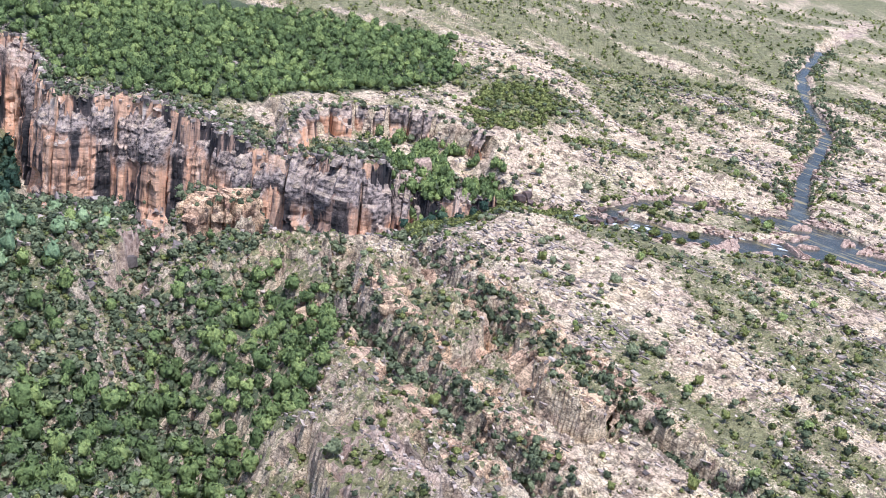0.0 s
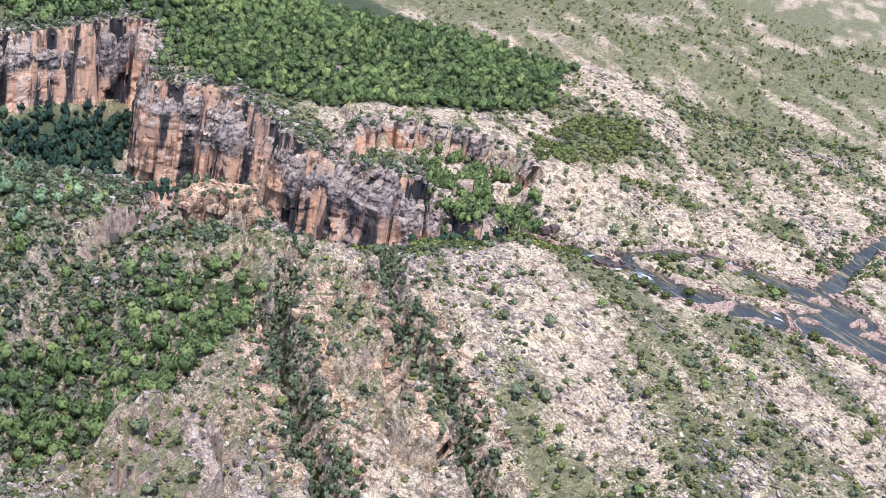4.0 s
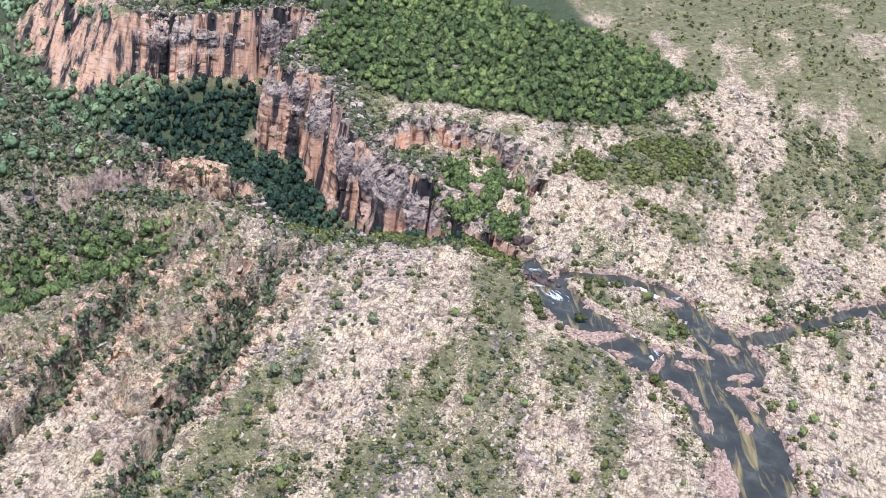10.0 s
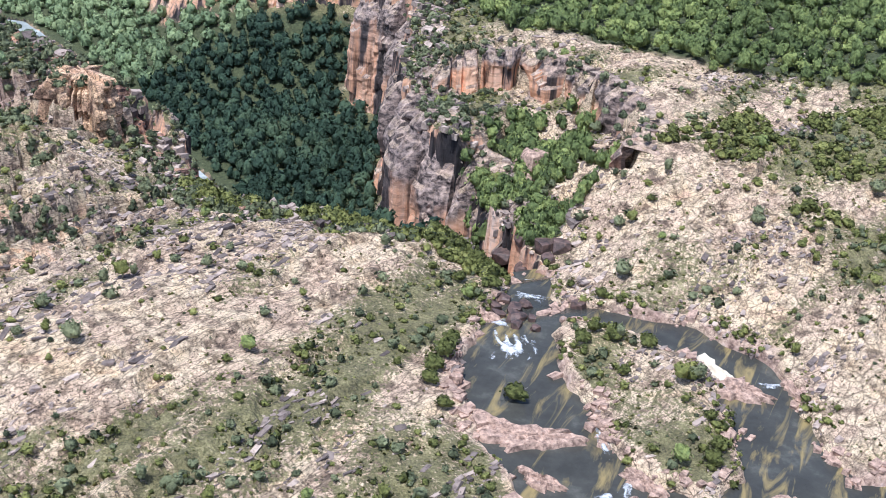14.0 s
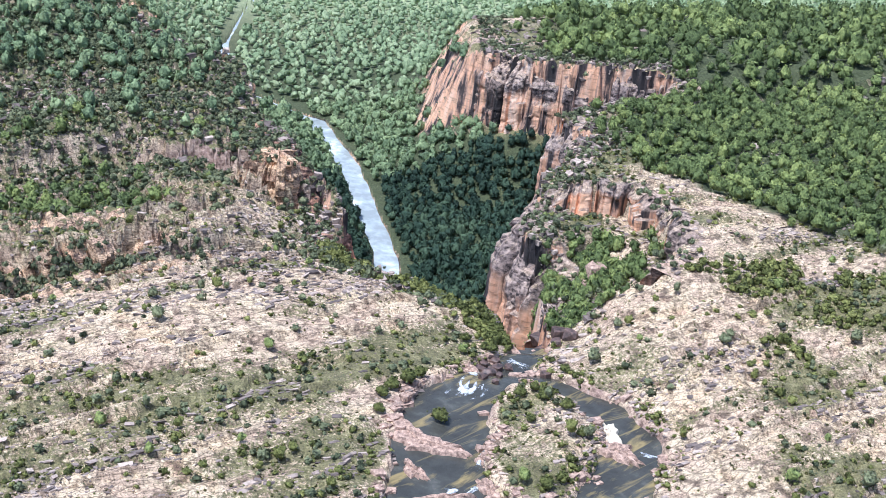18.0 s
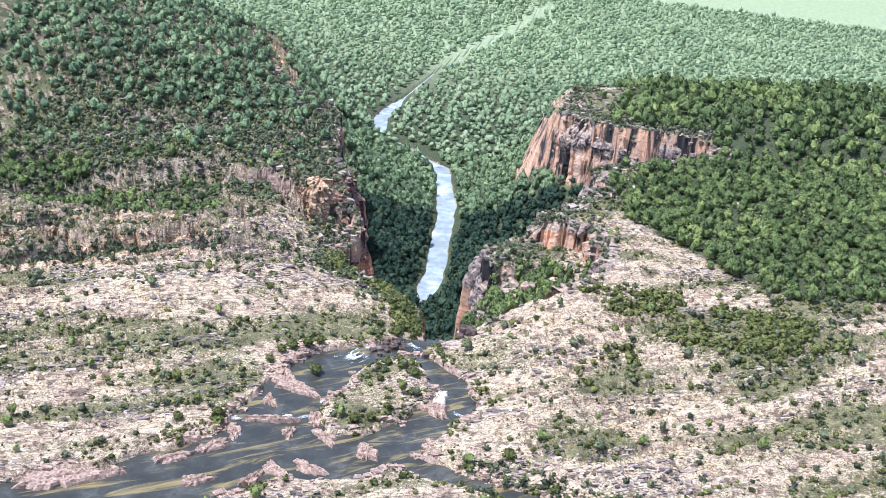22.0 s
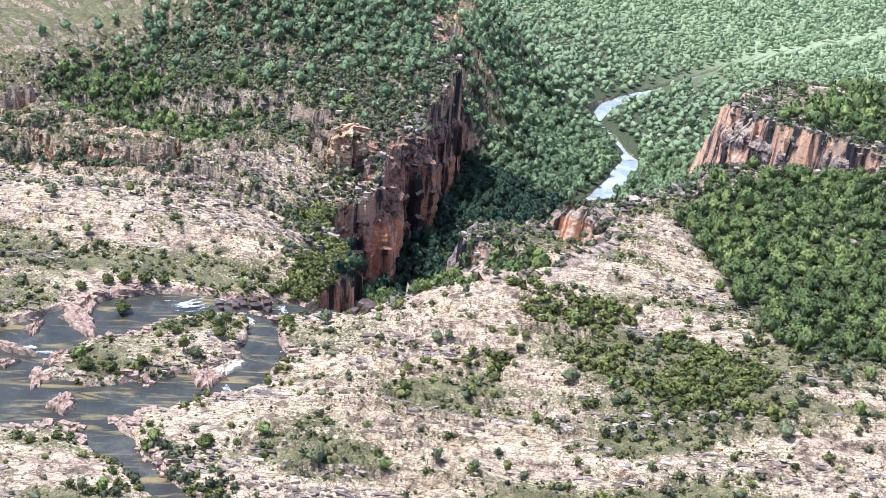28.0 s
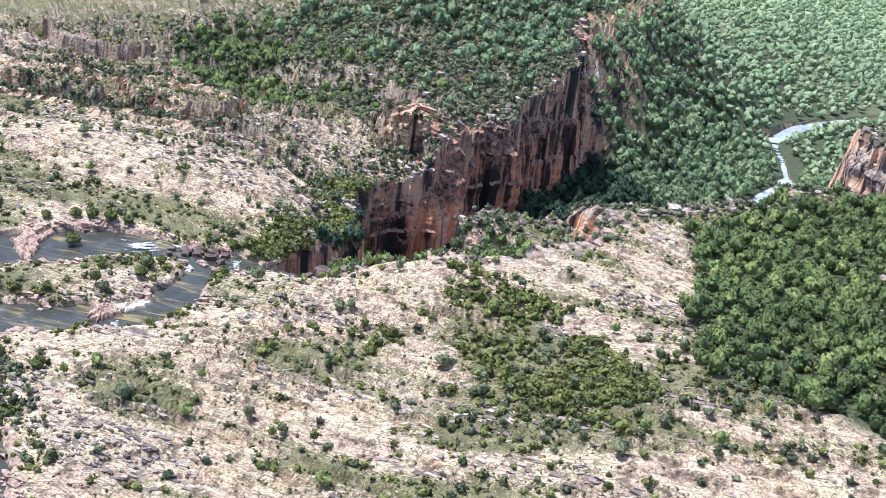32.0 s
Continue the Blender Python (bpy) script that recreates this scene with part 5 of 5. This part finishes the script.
def make_foam():
    """White water: torn, half clear froth, thick where the flow breaks."""
    m, nodes, links, bsdf = material("white_water")
    geo = nodes.new("ShaderNodeNewGeometry")
    n1 = noise_node(nodes, links, 5.0, 6, 0.7, geo.outputs["Position"])
    shade = ramp_node(nodes, links, n1.outputs[0], [(0.35, (0.45, 0.48, 0.50)), (0.6, (0.82, 0.84, 0.85))])
    links.new(shade.outputs[0], bsdf.inputs["Base Color"])
    froth = nodes.new("ShaderNodeAttribute")
    froth.attribute_name = "froth"
    thick = math_node(nodes, links, "ADD", froth.outputs["Fac"], math_node(nodes, links, "MULTIPLY_ADD", n1.outputs[0], 0.9, -0.45))
    clear = ramp_node(nodes, links, thick, [(0.36, (0, 0, 0)), (0.9, (1, 1, 1))])
    links.new(clear.outputs[0], bsdf.inputs["Alpha"])
    bsdf.inputs["Roughness"].default_value = 0.6
    return m


FOAM = make_foam()


for k, (bx, by, bl, bw, bt) in enumerate([(14.4, -3.4, 1.5, 0.7, 0.4), (17.4, -4.2, 1.9, 0.8, -0.5), (20.4, -6.6, 2.2, 0.7, -0.8), (23.2, -3.6, 1.6, 0.8, -0.9), (18.2, 4.6, 1.7, 0.8, 1.2), (9.2, 2.6, 1.6, 0.7, 0.3),
                                          (24.4, -10.6, 1.6, 0.7, -0.9), (12.6, 4.6, 1.6, 0.9, 0.8), (21.4, 0.6, 1.5, 0.6, -0.4), (16.0, -8.8, 1.5, 0.8, -0.7), (7.2, -2.4, 1.4, 0.6, 0.5), (13.0, 1.2, 1.2, 0.6, 0.1)]):
    rock_bar(bx, by, bl, bw, bt, "flat red rock shelf barely above the shallow water", 40 + k, rise=0.1)


def rapids(x, y, long, wide, turn, label, seed):
    """A sheet of white water drawn out along the flow, a little above the surface."""
    n, m = int(long * 16), int(wide * 16)
    u, v = np.meshgrid(np.linspace(-1, 1, n), np.linspace(-1, 1, m))
    px, py = u * long, v * wide + 0.18 * wide * np.sin(u * 2.6 + seed)
    wxp, wyp = x + px * math.cos(turn) - py * math.sin(turn), y + px * math.sin(turn) + py * math.cos(turn)
    torn = fbm(u * long * 0.9 + seed, v * wide * 3.2, 4, 81 + seed)
    froth = np.clip(0.34 + 2.0 * (torn - 0.42) - 0.75 * np.maximum(np.abs(u) ** 3, v * v), 0, 1) * (np.maximum(np.abs(u), np.abs(v)) < 0.97)
    i = np.arange(n * m).reshape(m, n)
    q = np.stack([i[:-1, :-1], i[:-1, 1:], i[1:, 1:], i[1:, :-1]], -1)
    ob = mesh_object("rapids", np.stack([wxp, wyp, bed(wxp, wyp) - 0.1 + 0.16 * froth], -1).reshape(-1, 3), q.reshape(-1, 4), FOAM, smooth=True)
    set_field(ob, "froth", froth)
    return tagged(ob, label, "white water", kind="stuff")


rapids(-5.0, 2.4, 2.1, 1.6, -0.6, "white water tumbling over the main cascade", 1)
rapids(-6.8, 8.2, 1.3, 0.6, 0.9, "white water entering the side channel", 2)
rapids(5.4, 2.6, 1.9, 0.7, -0.1, "white chute beside the red rock bar", 3)
rapids(3.6, 15.0, 1.0, 0.7, 1.2, "small white rapids in the side channel", 4)
rapids(12.0, -4.2, 1.2, 0.7, 1.2, "white water below the river bush", 5)
rapids(-11.6, 7.4, 1.3, 0.8, 0.7, "broken white water above the falls", 6)
rapids(-14.2, 9.6, 1.4, 0.6, 0.3, "white water at the lip of the falls", 7)
rapids(-8.2, 3.4, 1.0, 0.8, 0.0, "foaming water between dark rocks", 8)
rapids(9.6, 0.6, 0.6, 1.8, 0.2, "thin white line over the rock ledge", 9)
rapids(15.6, -2.6, 1.6, 0.7, 0.3, "thin white water breaking over a red shelf", 10)
rapids(19.0, -5.4, 1.5, 0.6, -0.6, "thin white water breaking over a red shelf", 11)


# ---- single trees ----
def tree(name, height_m, radius, mat, label, seed, quads=60, group=""):
    """A tapered trunk that forks into limbs, under a crown of leaf sprays."""
    base = tagged(new(name), label, "tree", group)
    r = random.Random(seed)
    bm = bmesh.new()

    def limb(a, b, ra, rb):
        way = (b - a).normalized()
        u = way.orthogonal().normalized()
        v = way.cross(u)
        low = [bm.verts.new(a + (u * math.cos(t) + v * math.sin(t)) * ra) for t in (0, 1.26, 2.51, 3.77, 5.03)]
        top = [bm.verts.new(b + (u * math.cos(t) + v * math.sin(t)) * rb) for t in (0, 1.26, 2.51, 3.77, 5.03)]
        for k in range(5):
            bm.faces.new((low[k], low[(k + 1) % 5], top[(k + 1) % 5], top[k]))

    fork = Vector((r.uniform(-0.1, 0.1), r.uniform(-0.1, 0.1), height_m * 0.45))
    limb(Vector((0, 0, -0.15)), fork, 0.05 * height_m, 0.03 * height_m)
    for k in range(4):
        t = k * 1.57 + r.uniform(-0.5, 0.5)
        limb(fork, Vector((math.cos(t) * radius * 0.6, math.sin(t) * radius * 0.6, height_m * r.uniform(0.7, 0.9))), 0.025 * height_m, 0.008 * height_m)
    me = bpy.data.meshes.new("trunk")
    bm.to_mesh(me)
    bm.free()
    me.materials.append(BARK)
    new("trunk", me).parent = base
    tpl = crown_template(10, 5, quads, 9, 1.0, 0.12, seed)
    at = tpl[:, :3] * np.array([radius, radius, height_m * 0.82], np.float32) + np.array([0, 0, height_m * 0.1], np.float32)
    mesh_object("crown", at, np.arange(len(at)).reshape(-1, 4), mat, base, True, np.full(len(at), r.uniform(0.2, 0.9)), tpl[:, 3:])
    return base


KINDS = [tree("gum_tree", 0.95, 0.52, LEAF_GREY, "small grey-green gum tree rooted in bare sandstone", 1),
         tree("gum_tree", 1.2, 0.66, LEAF_LIGHT, "small yellow-green tree standing on open rock", 2),
         tree("bushy_tree", 0.95, 0.75, LEAF_DARK, "dark green bushy tree on the rocky plateau", 3),
         tree("gum_tree", 0.8, 0.45, LEAF_LIGHT, "low yellow-green tree among spinifex tussocks", 4),
         tree("bushy_tree", 1.05, 0.9, LEAF_GREY, "spreading grey-green tree between sandstone blocks", 5)]
spots = scatter(-50, 40, -66, 62, 2600, lambda a, b: (0.25 + 0.5 * field("plants", a, b)) * open_rock(a, b) * (field("forest", a, b) < 0.3))
used = 0
for k in range(len(spots[0])):
    if used >= 270:
        break
    px, py, pz = (float(q[k]) for q in spots)
    if not slope_ok(np.array([px]), np.array([py]), np.array([pz]), 1.2)[0]:
        continue
    kind = KINDS[int(rng.integers(0, 5))]
    m = pose(px, py, pz, 0, 0, float(rng.uniform(0, 360))) @ Matrix.Scale(float(rng.uniform(0.55, 1.15)), 4)
    if used < 5:
        KINDS[used].matrix_world = pose(px, py, pz)
    else:
        made = copy_thing(kind, m)
        made.matrix_basis = m
    used += 1

# bushes along the river
RIVER_BUSH = tree("river_bush", 1.0, 1.15, LEAF_LIGHT, "round green bush rooted on a rock in the river", 21, 80)
RIVER_BUSH.matrix_world = pose(0.0, 0.0, -0.2)
for bx, by, bs in [(-4.6, -2.2, 1.0), (-3.4, -3.4, 0.9), (-5.8, -1.2, 0.8), (-2.2, -4.2, 0.8), (0.4, -4.6, 0.7), (13.2, -5.4, 0.9), (15.0, -8.4, 0.7), (-3.6, 6.4, 0.8), (-2.8, 8.2, 0.9),
                   (-1.4, 9.6, 0.8), (2.2, 10.2, 0.7), (-4.4, 7.6, 0.7), (0.6, 6.6, 0.6), (9.6, 6.4, 0.8), (8.4, 7.6, 0.7), (-8.6, 10.8, 0.7), (-12.8, 5.4, 0.7), (-17.4, 6.4, 0.9), (-18.6, 5.4, 0.8),
                   (12.4, 21.0, 0.9), (13.6, 17.4, 0.6), (-20.6, 4.6, 0.9), (-16.2, 6.0, 0.6), (6.2, 8.6, 0.6), (-13.8, 3.2, 0.7)]:
    m = pose(bx, by, on_ground(bx, by) - 0.05, 0, 0, float(rng.uniform(0, 360))) @ Matrix.Scale(bs, 4)
    copy_thing(RIVER_BUSH, m).matrix_basis = m
